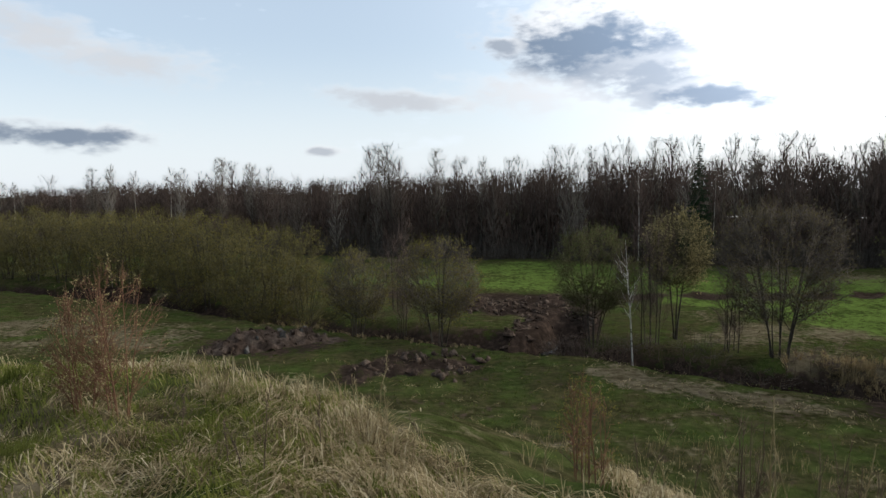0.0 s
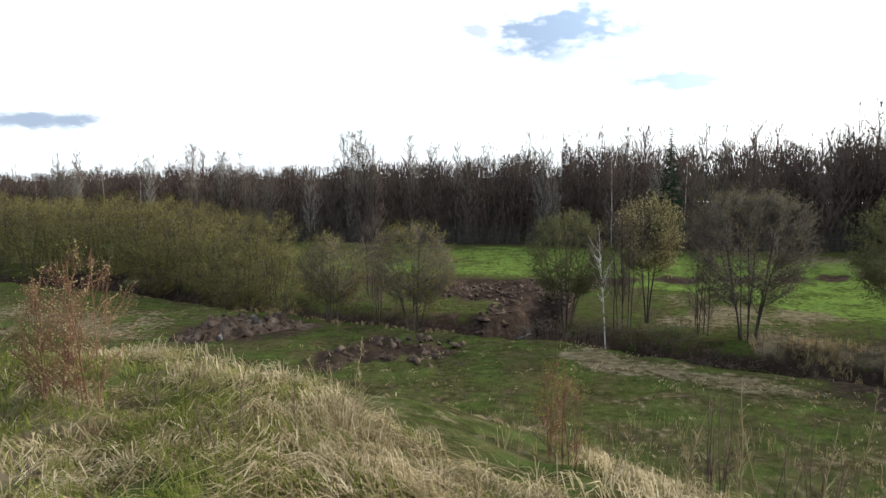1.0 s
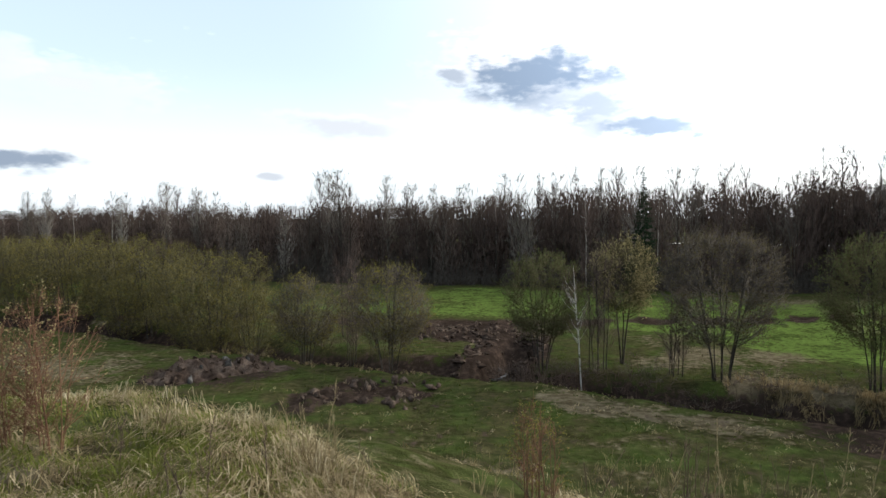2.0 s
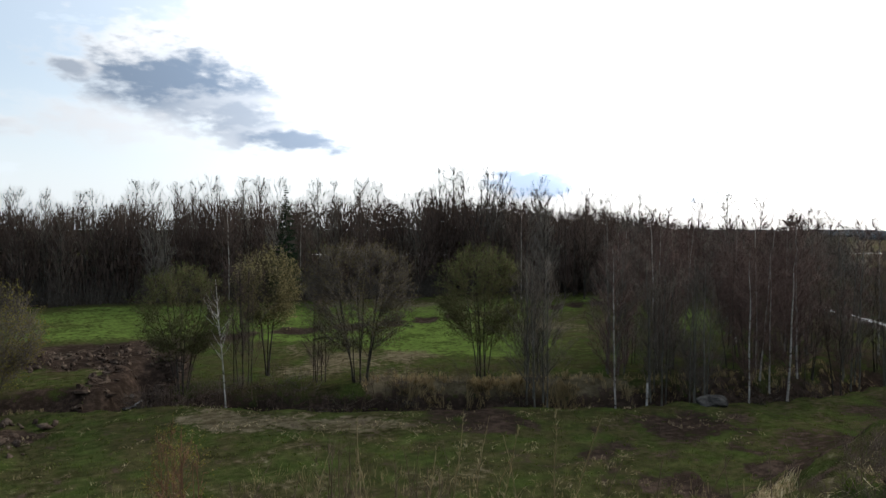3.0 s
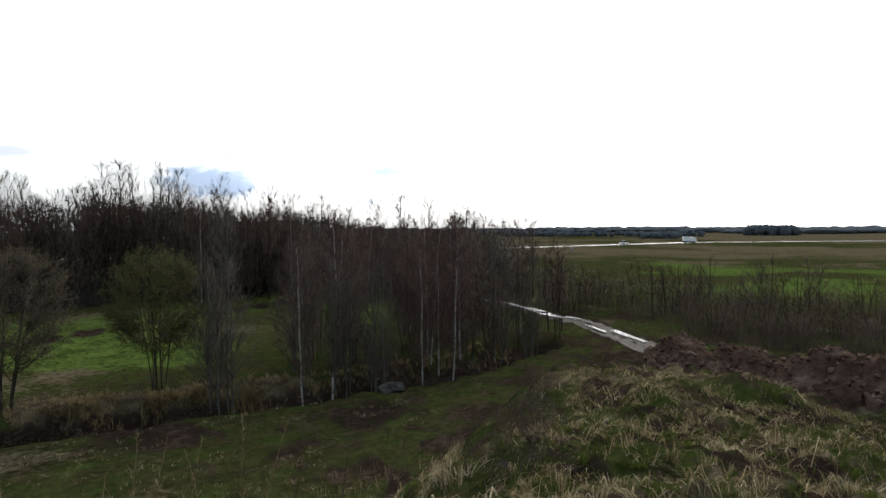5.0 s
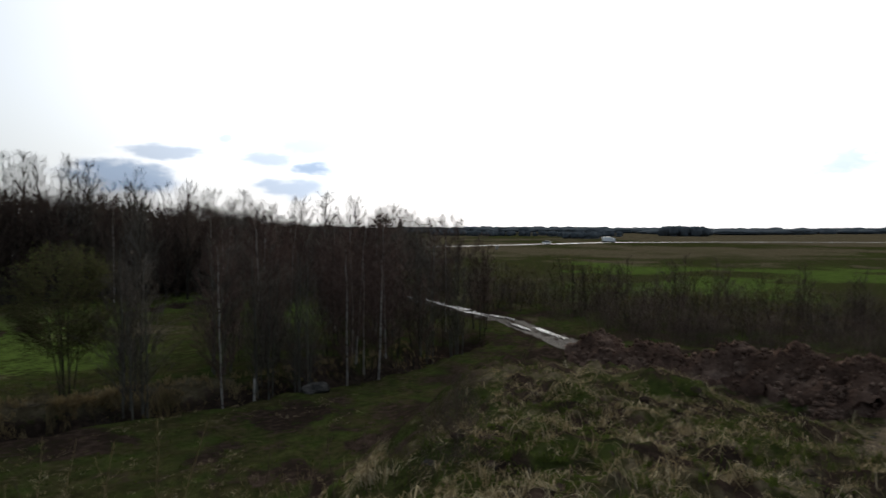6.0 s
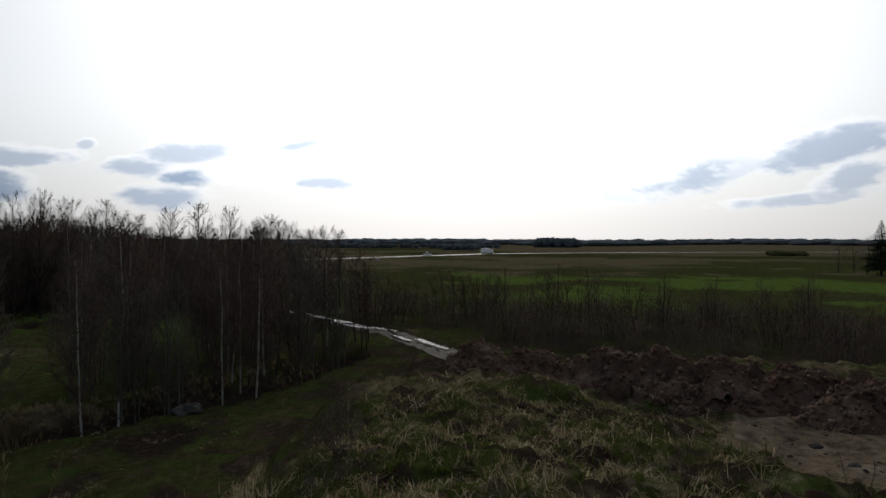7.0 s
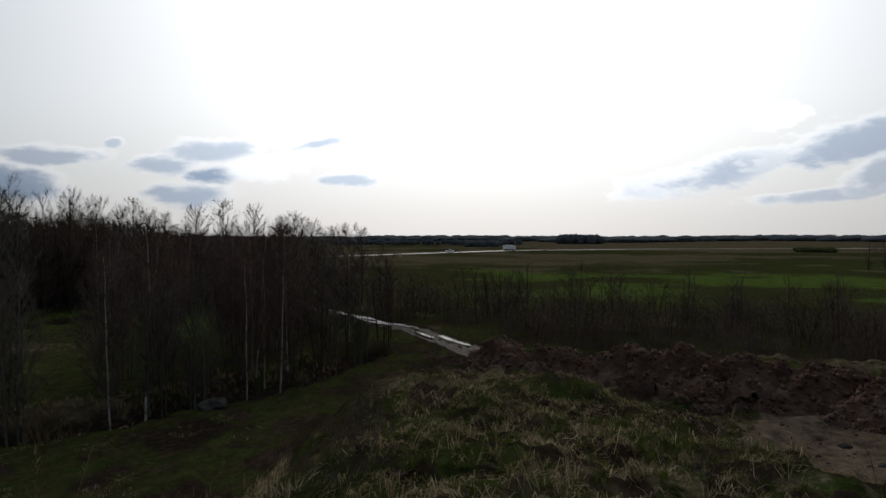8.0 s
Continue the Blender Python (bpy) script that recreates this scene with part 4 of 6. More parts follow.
SLIMBIRCH = tree("birch_tree", "very slim young birch with a bright white trunk", "tree", "grove trees", BARK_WHITE, TWIG_BROWN, None, "",
                 seed=210, tall=7.0, width=1.7, base=0.50, stems=1, lean=-0.05, limbs=26, subs=4, twigs=4, r0=0.042, rmin=0.006, twig_r=0.006, twig_len=0.45, rise=1.6, wobble=0.03, pale_limbs=True, limb_r=0.010)
WOODTREE = [tree("forest_tree", "tall bare alder or birch at the edge of the wood", "tree", "trees at the wood's edge", bark, [TWIG_GREY, TWIG_BROWN, TWIG_BROWN, TWIG_PALE, TWIG_GREY, TWIG_BROWN][i], None, "", maker=feather,
                 seed=220 + i, tall=12.0, width=[3.4, 4.2, 3.0, 3.6, 4.4, 3.2][i], base=[0.15, 0.22, 0.18, 0.25, 0.2, 0.14][i], stems=1, limbs=48, subs=5, twigs=4, r0=0.075, rmin=0.006, limb_r=0.026, twig_r=0.012, twig_len=0.75, rise=1.7, sides=4)
            for i, bark in enumerate([BARK_GREY, BARK_GREY, BARK_BIRCH, BARK_GREY, BARK_GREY, BARK_GREY])]
TALLTREE = [tree("forest_tree", "tall bare tree standing above the wood", "tree", "trees at the wood's edge", bark, twig, None, "", maker=feather,
                 seed=280 + i, tall=13.0, width=[3.4, 3.8, 2.6, 3.0][i], base=[0.42, 0.46, 0.38, 0.42][i], stems=[2, 2, 1, 1][i], foot=0.1, limbs=[40, 40, 56, 56][i], subs=5, twigs=4, r0=0.075, rmin=0.012, limb_r=0.034, twig_r=0.0125, twig_len=0.7, rise=1.9, sides=4, peak=0.40)
            for i, (bark, twig) in enumerate([(BARK_PALE, TWIG_PALE), (BARK_GREY, TWIG_GREY), (BARK_PALE, TWIG_PALE), (BARK_GREY, TWIG_BROWN)])]
SHRUB = [tree("willow_shrub", "low twiggy bare shrub in the scrub belt", "shrub", "scrub belt", BARK_GREY, [TWIG_OLIVE, TWIG_BROWN, TWIG_OLIVE, TWIG_GREY][i], LEAF_OLIVE, "thin olive buds",
              seed=240 + i, tall=4.4, width=4.0, base=0.08, stems=7, foot=0.5, spread=0.8, limbs=28, subs=4, twigs=4, r0=0.025, twig_r=0.012, twig_len=0.6, rise=1.2, leaf=[0.6, 0.1, 0.6, 0.2][i], leaf_size=0.08, sides=4) for i in range(4)]
BRUSH = [tree("brush_shrub", "low rusty brown brushwood on the ditch bank", "shrub", "brush on the ditch bank", STALK, [TWIG_BROWN, TWIG_GREY][i], None, "",
              seed=260 + i, tall=1.7, width=2.6, base=0.05, stems=6, foot=0.5, spread=0.8, limbs=24, subs=3, twigs=4, r0=0.012, rmin=0.004, twig_r=0.006, twig_len=0.35, sides=3, wobble=0.04) for i in range(2)]


def place_trees():
    # the row along the ditch
    plant(GREENWILLOW[0], 7.9, 35.2, 0.95, 0.4)
    plant(SLIMBIRCH, 9.1, 31.6, 0.98, 0.0, lean=-0.02)
    plant(BROOM[0], 10.8, 34.6, 0.98, 1.0)
    plant(BRONZE, 12.6, 35.9, 1.0, 0.0)
    plant(GREYTREE[0], 15.9, 31.2, 1.02, 0.3, wide=1.1)
    plant(BROOM[1], 14.2, 32.5, 0.72, 2.0)
    plant(GREENWILLOW[1], 21.8, 28.4, 1.06, 2.1)
    plant(ASPEN[0], 22.7, 25.0, 0.98, 0.2, wide=1.15)
    plant(ASPEN[1], 23.6, 26.4, 0.9, 1.2)
    plant(FIRSTWILLOW[0], -5.3, 40.0, 0.90, 1.4, wide=0.86)
    plant(BROOM[0], -3.2, 46.0, 0.9, 0.5)
    plant(FIRSTWILLOW[1], -0.3, 37.0, 1.02, 0.0, wide=0.92)
    plant(BROOM[1], -2.6, 40.4, 0.74, 0.9, wide=0.6)
    # the willow hedge that runs off along the ditch
    for x, y, s in [(-9.2, 43.6, 0.82), (-11.7, 44.8, 1.04), (-14.6, 47.2, 0.96), (-17.6, 49.8, 1.08), (-20.6, 52.0, 1.0), (-23.6, 55.2, 1.02), (-26.2, 56.0, 0.98),
                    (-29.0, 58.2, 1.0), (-32.2, 59.4, 1.02), (-35.4, 61.4, 1.0), (-38.6, 62.4, 1.04), (-42, 64.0, 1.0), (-46, 66.0, 1.0), (-18.8, 54.0, 0.95), (-27.5, 60.5, 0.96), (-50, 69, 1.0),
                    (-13.0, 50.0, 0.85), (-33.8, 64.5, 0.98), (-22.0, 57.5, 0.95), (-10.3, 46.4, 0.9), (-16.0, 51.5, 0.98), (-24.8, 58.6, 1.0), (-30.6, 62.0, 1.0), (-36.8, 65.5, 1.0), (-40.4, 66.5, 1.0), (-44.2, 68.0, 1.0), (-19.6, 50.2, 0.8), (-13.2, 45.4, 0.75)]:
        plant(rnd.choice(WILLOW + WILLOW + [WILLOW[1]]), x, y, s * rnd.uniform(0.96, 1.03), rnd.uniform(0, 6.28), wide=s * rnd.uniform(0.95, 1.12))
    # birch and aspen grove beyond the boulder
    plant(BIRCH[0], 24.9, 21.8, 1.0, 1.6, lean=-0.05)
    plant(BIRCH[1], 31.2, 18.8, 0.95, 0.3)
    plant(ASPEN[0], 29.2, 20.3, 0.97, 0.9)
    plant(ASPEN[1], 28.2, 22.0, 0.93, 2.0)
    plant(BROOM[0], 31.6, 26.9, 1.0, 0.4)
    plant(BROOM[1], 32.1, 24.5, 0.98, 0.8)
    more = random.Random(8)
    grove = [(33.5, 18.2), (34.4, 19.6), (36.6, 19.3), (38.4, 18.0), (40.7, 18.4), (42.6, 17.0), (44.2, 18.6), (35.2, 22.4), (37.8, 23.6), (40.2, 22.0), (43.0, 22.4),
             (46.5, 19.4), (48.4, 21.5), (45.6, 25.0), (41.6, 26.5), (38.0, 28.2), (49.5, 25.6), (52.4, 27.8), (47.0, 29.5), (43.0, 31.2), (54.8, 25.8),
             (33.8, 26.2), (30.6, 23.6), (36.0, 31.5), (56.4, 30.2), (50.2, 32.8), (45.8, 16.2), (48.6, 17.4), (28.6, 25.2), (53, 34), (59, 36), (62, 41), (57, 40), (66, 45)]
    grove += [(x + more.uniform(0.8, 2.2), y + more.uniform(-0.6, 2.2)) for x, y in grove[:26] if x < 1.75 * y + 4]
    for x, y in grove:
        kind = rnd.choice(BIRCH + SAPBIRCH + [SAPBIRCH[0], ASPEN[0], ASPEN[1], BROOM[0]])
        d = math.hypot(x, y)
        s = rnd.uniform(0.9, 1.08) * (1.0 if d < 50 else 1.05) * (0.92 if kind in BROOM else 1)
        plant(kind, x, y, s, rnd.uniform(0, 6.28), wide=s * rnd.uniform(0.9, 1.2))
    # scrub belt between the lane and the open field
    for i in range(46):
        az = -70.5 - 42.5 * (i + rnd.random()) / 46
        d = rnd.uniform(50, 72) if az < -80 else rnd.uniform(60, 82)
        w = way(az, 0)
        s = rnd.uniform(0.6, 1.1) * (1.05 if az > -90 else 0.85)
        plant(rnd.choice(SHRUB), w.x * d, w.y * d, s, rnd.uniform(0, 6.28), wide=s * rnd.uniform(1.0, 1.4))
    for az, d, s in [(-86.4, 60, 1.28), (-95.5, 58, 1.15), (-99.0, 57, 1.1), (-106.0, 56, 1.15), (-82.0, 64, 1.2), (-90.0, 62, 1.2), (-103.0, 60, 1.05)]:
        w = way(az, 0)
        plant(BROOM[int(d) % 2], w.x * d, w.y * d, 0.66 * s, rnd.uniform(0, 6.28), label="taller bare sapling clump in the scrub belt")
    rng = np.random.default_rng(14)
    scrub = Soup()
    for i in range(520):
        a = rng.uniform(-116, -64)
        d = rng.uniform(47, 76) if a < -80 else rng.uniform(56, 90)
        w = way(a, 0)
        x, y = w.x * d, w.y * d
        if to_line(np.array(x), np.array(y), LANE) < 3.5:
            continue
        n, tall = 16, rng.uniform(1.3, 3.0) * (1.45 if a > -93 else 1.0)
        st = np.stack([x + rng.normal(0, 0.5, n), y + rng.normal(0, 0.5, n), np.full(n, -0.1)], 1)
        up = np.stack([rng.normal(0, 0.26, n), rng.normal(0, 0.26, n), rng.uniform(0.6, 1.0, n)], 1) * tall
        scrub.spikes(st, up, 0.012)
        w2 = rng.integers(0, n, 46)
        ts = st[w2] + up[w2] * rng.uniform(0.25, 0.95, (46, 1))
        tw = np.stack([rng.normal(0, 0.3, 46), rng.normal(0, 0.3, 46), rng.uniform(0.2, 0.7, 46)], 1)
        scrub.spikes(ts, tw, 0.009)
    tagged(new("scrub", scrub.mesh("scrub", TWIG_BROWN)), "dense bare scrub between the lane and the field", "scrub", kind="stuff")
    # brushwood on the banks
    for i in range(30):
        t = rnd.random()
        k = rnd.choice([4, 6, 7, 7, 7, 8, 8, 9, 9, 10, 10])
        (ax, ay), (bx, by) = DITCH[k], DITCH[k + 1]
        x, y = ax + (bx - ax) * t + 0.5 + rnd.uniform(-0.6, 1.2), ay + (by - ay) * t + 1.0 + rnd.uniform(-0.6, 1.4)
        plant(BRUSH[i % 2], x, y, rnd.uniform(0.4, 0.75), rnd.uniform(0, 6.28), wide=rnd.uniform(0.8, 1.3))
    for i in range(24):
        t = rnd.random()
        plant(BRUSH[0], 7.0 + 8.0 * t + rnd.uniform(-0.4, 0.4), 2.7 + 2.7 * t + rnd.uniform(-0.2, 0.7), rnd.uniform(0.22, 0.42), rnd.uniform(0, 6.28), wide=rnd.uniform(0.22, 0.4), label="low rusty dead weeds on the mound's edge")
    for x, y in [(6.9, 33.4), (7.6, 33.0), (8.4, 33.3), (7.2, 34.2), (6.4, 34.0)]:
        plant(BRUSH[0], x, y, rnd.uniform(0.9, 1.15), rnd.uniform(0, 6.28), wide=1.1)


place_trees()

EDGE = [(-95, 128), (-75, 112), (-40, 96), (-12, 83), (4.6, 79), (12, 77), (37, 67), (59, 61), (72, 59), (95, 56), (125, 54)]
CANOPY = [(-75, 0.0), (-68, 0.1), (-62, 0.2), (-57, 0.4), (-53, 1.0), (-49, 1.9), (-45, 2.5), (-40, 3.0), (-35, 3.6), (-30, 3.3), (-24, 3.5), (-17, 3.3), (-10, 2.8), (-5, 2.4), (0, 2.1), (5, 1.9),
          (10, 1.6), (15, 1.6), (20, 1.5), (25, 1.2), (31, 0.7), (40, 0.5)]


def along(line, s):
    for (ax, ay), (bx, by) in zip(line[:-1], line[1:]):
        ln = math.hypot(bx - ax, by - ay)
        if s <= ln:
            return ax + (bx - ax) * s / ln, ay + (by - ay) * s / ln, (ay - by) / ln, (bx - ax) / ln
        s -= ln
    return bx, by, 0, 1


def top_at(x, y):
    az = math.degrees(math.atan2(-x, y))
    el = np.interp(az, [c[0] for c in CANOPY], [c[1] for c in CANOPY])
    return EYE + math.hypot(x, y) * math.tan(radians(float(el)))


def place_wood():
    total = sum(math.hypot(b[0] - a[0], b[1] - a[1]) for a, b in zip(EDGE[:-1], EDGE[1:]))
    n = 108
    for i in range(n):
        x, y, nx, ny = along(EDGE, total * (i + rnd.random()) / n)
        dep = rnd.uniform(0.0, 7.0)
        x, y = x + nx * dep, y + ny * dep
        tall = top_at(x, y) * rnd.choice([0.85, 0.95, 1.0, 1.08, 1.16]) * rnd.uniform(0.94, 1.05)
        plant(rnd.choice(WOODTREE), x, y, tall / 12.0, rnd.uniform(0, 6.28), wide=tall / 12.0 * rnd.uniform(0.8, 1.15))
    # the front rank where the wood runs down towards the lane
    for k in range(17):
        w = way(-38.5 - 19.0 * (k + rnd.random()) / 17, 0)
        d = rnd.uniform(76, 84)
        tall = top_at(w.x * d, w.y * d) * rnd.uniform(0.97, 1.1)
        plant(WOODTREE[k % 6], w.x * d, w.y * d, tall / 12.0, rnd.uniform(0, 6.28), wide=tall / 12.0 * rnd.uniform(0.9, 1.2))
    # trees that stand out above the rest
    # bearing and elevation of the top
    for k, (az, el) in enumerate([(26.6, 2.3), (27.6, 2.1), (18.3, 3.0), (17.4, 2.7), (15.7, 2.6), (14.8, 2.3), (21.5, 1.9), (6.2, 3.9), (5.2, 4.1), (4.1, 4.2), (0.5, 3.7), (-1.2, 2.7), (-3.1, 3.0), (-6.2, 2.8), (-9.4, 3.8), (-12.5, 3.7), (-13.7, 3.0),
                                  (-15.3, 3.6), (-17.6, 4.3), (-18.9, 4.2), (-23.8, 4.4), (-25.2, 4.3), (-27.2, 3.5), (-28.6, 4.0), (-32.0, 3.7), (-33.7, 5.3), (-34.9, 5.5), (-35.9, 5.2), (-37.8, 5.3), (-38.8, 5.0), (-42.0, 3.5),
                                  (-46.1, 3.3), (-50.4, 3.1), (-51.4, 2.2), (-52.9, 2.0), (-55.0, 2.6), (-57.3, 3.0), (-59.5, 2.7), (-61.8, 1.8), (-62.8, 2.1), (-63.5, 1.8), (-64.2, 1.6), (-66.0, 0.9), (-68.4, 0.8)]):
        w = way(az, 0)
        d = 84 + 2 * (k % 3) if az > -45 else 76 + 2 * (k % 3)
        d = d + max(0.0, az - 5) * 1.15
        tall = EYE + d * math.tan(radians(el))
        plant(TALLTREE[k % 4] if az > -48 else TALLTREE[2 + k % 2], w.x * d, w.y * d, tall / 13.0, rnd.uniform(0, 6.28), wide=tall / 13.0 * rnd.uniform(0.85, 1.15) * (1.0 if az > -45 else 1.35))
    # deeper wood, too dense to count
    rng = np.random.default_rng(9)
    trunks, haze = Soup(), Soup()
    for i in range(1300):
        if i < 1080:
            x, y, nx, ny = along(EDGE, total * rng.random())
            dep = 3 + 30 * rng.random() ** 1.3
            x, y = x + nx * dep, y + ny * dep
        else:
            w = way(rng.uniform(-64, -34), 0)
            dep = rng.uniform(78, 108)
            x, y = w.x * dep, w.y * dep + 3
        tall = top_at(x, y) * rng.uniform(0.74, 1.0)
        f = np.linspace(0, 1, 4)
        trunks.tube(np.stack([x + rng.normal(0, 0.15) * f, y + rng.normal(0, 0.15) * f, tall * 0.95 * f - 0.1], 1), 0.085 * (1 - f) + 0.015, 4)
        n = 112
        h = np.where(np.arange(n) < 48, 0.06 + 0.62 * rng.random(n), 0.58 + 0.40 * rng.random(n))
        rad = 1.5 * np.sqrt(rng.random(n)) * np.sqrt(np.clip(1.0 - ((h - 0.55) / 0.47) ** 2, 0.03, 1))
        a = rng.uniform(0, 6.28, n)
        st = np.stack([x + rad * np.cos(a), y + rad * np.sin(a), tall * h * 0.93], 1)
        up = np.stack([0.22 * np.cos(a) + rng.normal(0, 0.16, n), 0.22 * np.sin(a) + rng.normal(0, 0.16, n), rng.uniform(0.5, 1.15, n)], 1)
        up[:, 2] = np.minimum(up[:, 2], np.maximum(tall - st[:, 2], 0.25))
        thick = np.where(h > 0.88, 0.032, np.where(h > 0.6, 0.062, 0.11))
        haze.spikes(st, up * rng.uniform(0.8, 1.4, (n, 1)), thick)
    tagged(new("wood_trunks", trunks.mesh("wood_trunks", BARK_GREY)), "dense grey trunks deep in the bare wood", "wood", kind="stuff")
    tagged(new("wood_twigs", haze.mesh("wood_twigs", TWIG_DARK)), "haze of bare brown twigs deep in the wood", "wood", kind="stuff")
    # undergrowth along the foot of the wood
    soup = Soup()
    for i in range(1500):
        x, y, nx, ny = along(EDGE, total * rng.random())
        dep = 0.3 + 16 * rng.random() ** 1.5
        x, y = x + nx * dep, y + ny * dep
        n = 26
        st = np.stack([x + rng.normal(0, 0.5, n), y + rng.normal(0, 0.5, n), np.full(n, -0.05)], 1)
        up = np.stack([rng.normal(0, 0.35, n), rng.normal(0, 0.35, n), rng.uniform(0.5, 5.5, n) * rng.uniform(0.5, 1.0)], 1)
        soup.spikes(st, up, 0.022 if dep < 3 else 0.06)
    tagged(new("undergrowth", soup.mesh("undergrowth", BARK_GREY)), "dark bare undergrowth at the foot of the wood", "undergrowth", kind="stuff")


place_wood()


def spruce(x, y, tall):
    """A narrow dark spruce with tiers of drooping boughs."""
    rng = np.random.default_rng(31)
    root = new("spruce_tree")
    root.location = (x, y, float(height(x, y)))
    wood, fol = Soup(), Soup()
    f = np.linspace(0, 1, 8)
    wood.tube(np.stack([0 * f, 0 * f, tall * f - 0.2 * (f == 0)], 1), 0.16 * (1 - f) + 0.01, 6)
    for h in np.linspace(0.12, 0.985, 46):
        for k in range(6):
            a = rng.uniform(0, 6.28)
            ln = 2.3 * (1 - h) ** 0.9 * rng.uniform(0.7, 1.1) + 0.05
            hor = np.array([np.cos(a), np.sin(a), 0])
            q = np.linspace(0, 1, 4)[:, None]
            pts = np.array([0, 0, tall * h]) + hor * ln * q + np.array([0, 0, 1.0]) * (-0.35 * ln * q + 0.25 * ln * q ** 2)
            wood.tube(pts, 0.02 * (1 - q[:, 0]) + 0.004, 3)
            n = 16
            t = rng.uniform(0.1, 1, (n, 1))
            st = np.array([0, 0, tall * h]) + hor * ln * t + np.array([0, 0, 1.0]) * (-0.35 * ln * t + 0.25 * ln * t ** 2)
            dd = hor * 0.5 + rng.normal(0, 0.6, (n, 3)) + np.array([0, 0, -0.4])
            fol.spikes(st, dd * (0.10 + 0.42 * (1 - h)), 0.015 + 0.05 * (1 - h))
    part("trunk", wood.mesh("trunk", BARK_GREY), root)
    part("foliage", fol.mesh("foliage", NEEDLES), root, "dark green needle boughs")
    return tagged(root, "narrow dark green spruce among bare trees", "tree")


w_ = way(-20.9, 0)
spruce(w_.x * 75, w_.y * 75, 8 + 75 * math.tan(radians(3.85)))


# ---- distance ----


def clump_of_trees(rng, soup, x, y, tall, wide, base=0.0):
    """One far tree: a rough crown of stacked rings over a short stem."""
    f = np.array([0.0, 0.18, 0.22, 0.45, 0.7, 0.9, 1.0])
    prof = np.array([0.7, 0.85, 0.95, 1.0, 0.9, 0.6, 0.1]) * wide * 0.5
    pts = np.stack([x + 0 * f, y + 0 * f, base + tall * f], 1)
    soup.tube(pts, prof * rng.uniform(0.8, 1.2, 7), 6)
    soup.v[-1] = soup.v[-1] + rng.normal(0, 0.07 * min(wide, tall), soup.v[-1].shape) * np.array([1, 1, 0.6])


def far_trees():
    rng = np.random.default_rng(77)
    soup = Soup()
    for i in range(850):
        a = -42 - 86 * rng.random()
        d = rng.uniform(1000, 1500) + 180 * math.sin(a * 0.23)
        w = way(a, 0)
        clump_of_trees(rng, soup, w.x * d, w.y * d, rng.uniform(6.6, 8.4) * d / 1200, rng.uniform(22, 42))
    tagged(new("far_wood", soup.mesh("far_wood", HAZED_WOOD)), "dark band of forest along the horizon", "forest", kind="stuff")
    for name, a0, a1, d0, d1, t0, t1, n, label in [("tree_belt", -85.0, -88.6, 690, 760, 7.5, 10, 90, "dark belt of trees across the open fields"),
                                                     ("far_copse", -77.2, -80.3, 500, 560, 3.6, 5.2, 46, "low dark copse beyond the road"),
                                                     ("far_hedge", -66, -82, 610, 700, 3.5, 5.5, 120, "dark hedge line beyond the road"),
                                                     ("thicket", -103.3, -105.6, 372, 390, 1.4, 2.6, 34, "low green thicket in the open field")]:
        soup = Soup()
        for i in range(n):
            a, d = rng.uniform(a1, a0), rng.uniform(d0, d1)
            w = way(a, 0)
            t = rng.uniform(t0, t1)
            clump_of_trees(rng, soup, w.x * d, w.y * d, t, max(5.0, t * rng.uniform(0.8, 1.4)))
        tagged(new(name, soup.mesh(name, LEAF_GREEN if name == "thicket" else HAZED_WOOD)), label, "copse", kind="stuff")


far_trees()
for k in range(9):
    w = way(-108.0 - 0.75 * k + rnd.uniform(-0.2, 0.2), 0)
    d = rnd.uniform(172, 196)
    s = 0.85 + 0.12 * min(k, 5) + rnd.uniform(-0.1, 0.1)
    plant(WOODTREE[k % 2], w.x * d, w.y * d, s * 0.62, rnd.uniform(0, 6.28), wide=s * 1.3, label="dark bushy tree in a copse by the field")
wr = way(-110.5, 0)
WR = spruce(wr.x * 178, wr.y * 178, 12.5)
tagged(WR, "tall dark spruce above a copse in the field")
WR.scale = (1.9, 1.9, 1.0)

# ---- stones, soil and vehicles ----


def rock_mesh(name, seed, size, mat, sub=3, rough=0.25):
    """A weathered stone: an uneven ball, flattened and chipped."""
    bm = bmesh.new()
    bmesh.ops.create_icosphere(bm, subdivisions=sub, radius=1.0)
    off = Vector((seed * 3.7, seed * 1.3, seed * 2.1))
    for v in bm.verts:
        n = noise.noise(v.co * 0.9 + off) * rough * 2 + noise.noise(v.co * 2.6 + off) * rough + noise.noise(v.co * 7 + off) * rough * 0.25
        v.co = v.co * (1 + n)
        v.co = Vector((v.co.x * size[0], v.co.y * size[1], v.co.z * size[2]))
    me = bpy.data.meshes.new(name)
    bm.to_mesh(me)
    bm.free()
    me.materials.append(mat)
    return me


def on_ground(ob, x, y, sink=0.0, turn=0.0):
    ob.matrix_basis = Matrix.Translation((x, y, float(height(x, y)) - sink)) @ Matrix.Rotation(turn, 4, "Z")
    return ob


boulder = on_ground(new("boulder", rock_mesh("boulder", 3, (0.84, 0.66, 0.36), STONE, 4, 0.2)), 27.75, 18.5, 0.0, 0.4)
tagged(boulder, "grey rounded field boulder beside the birch grove", "boulder")


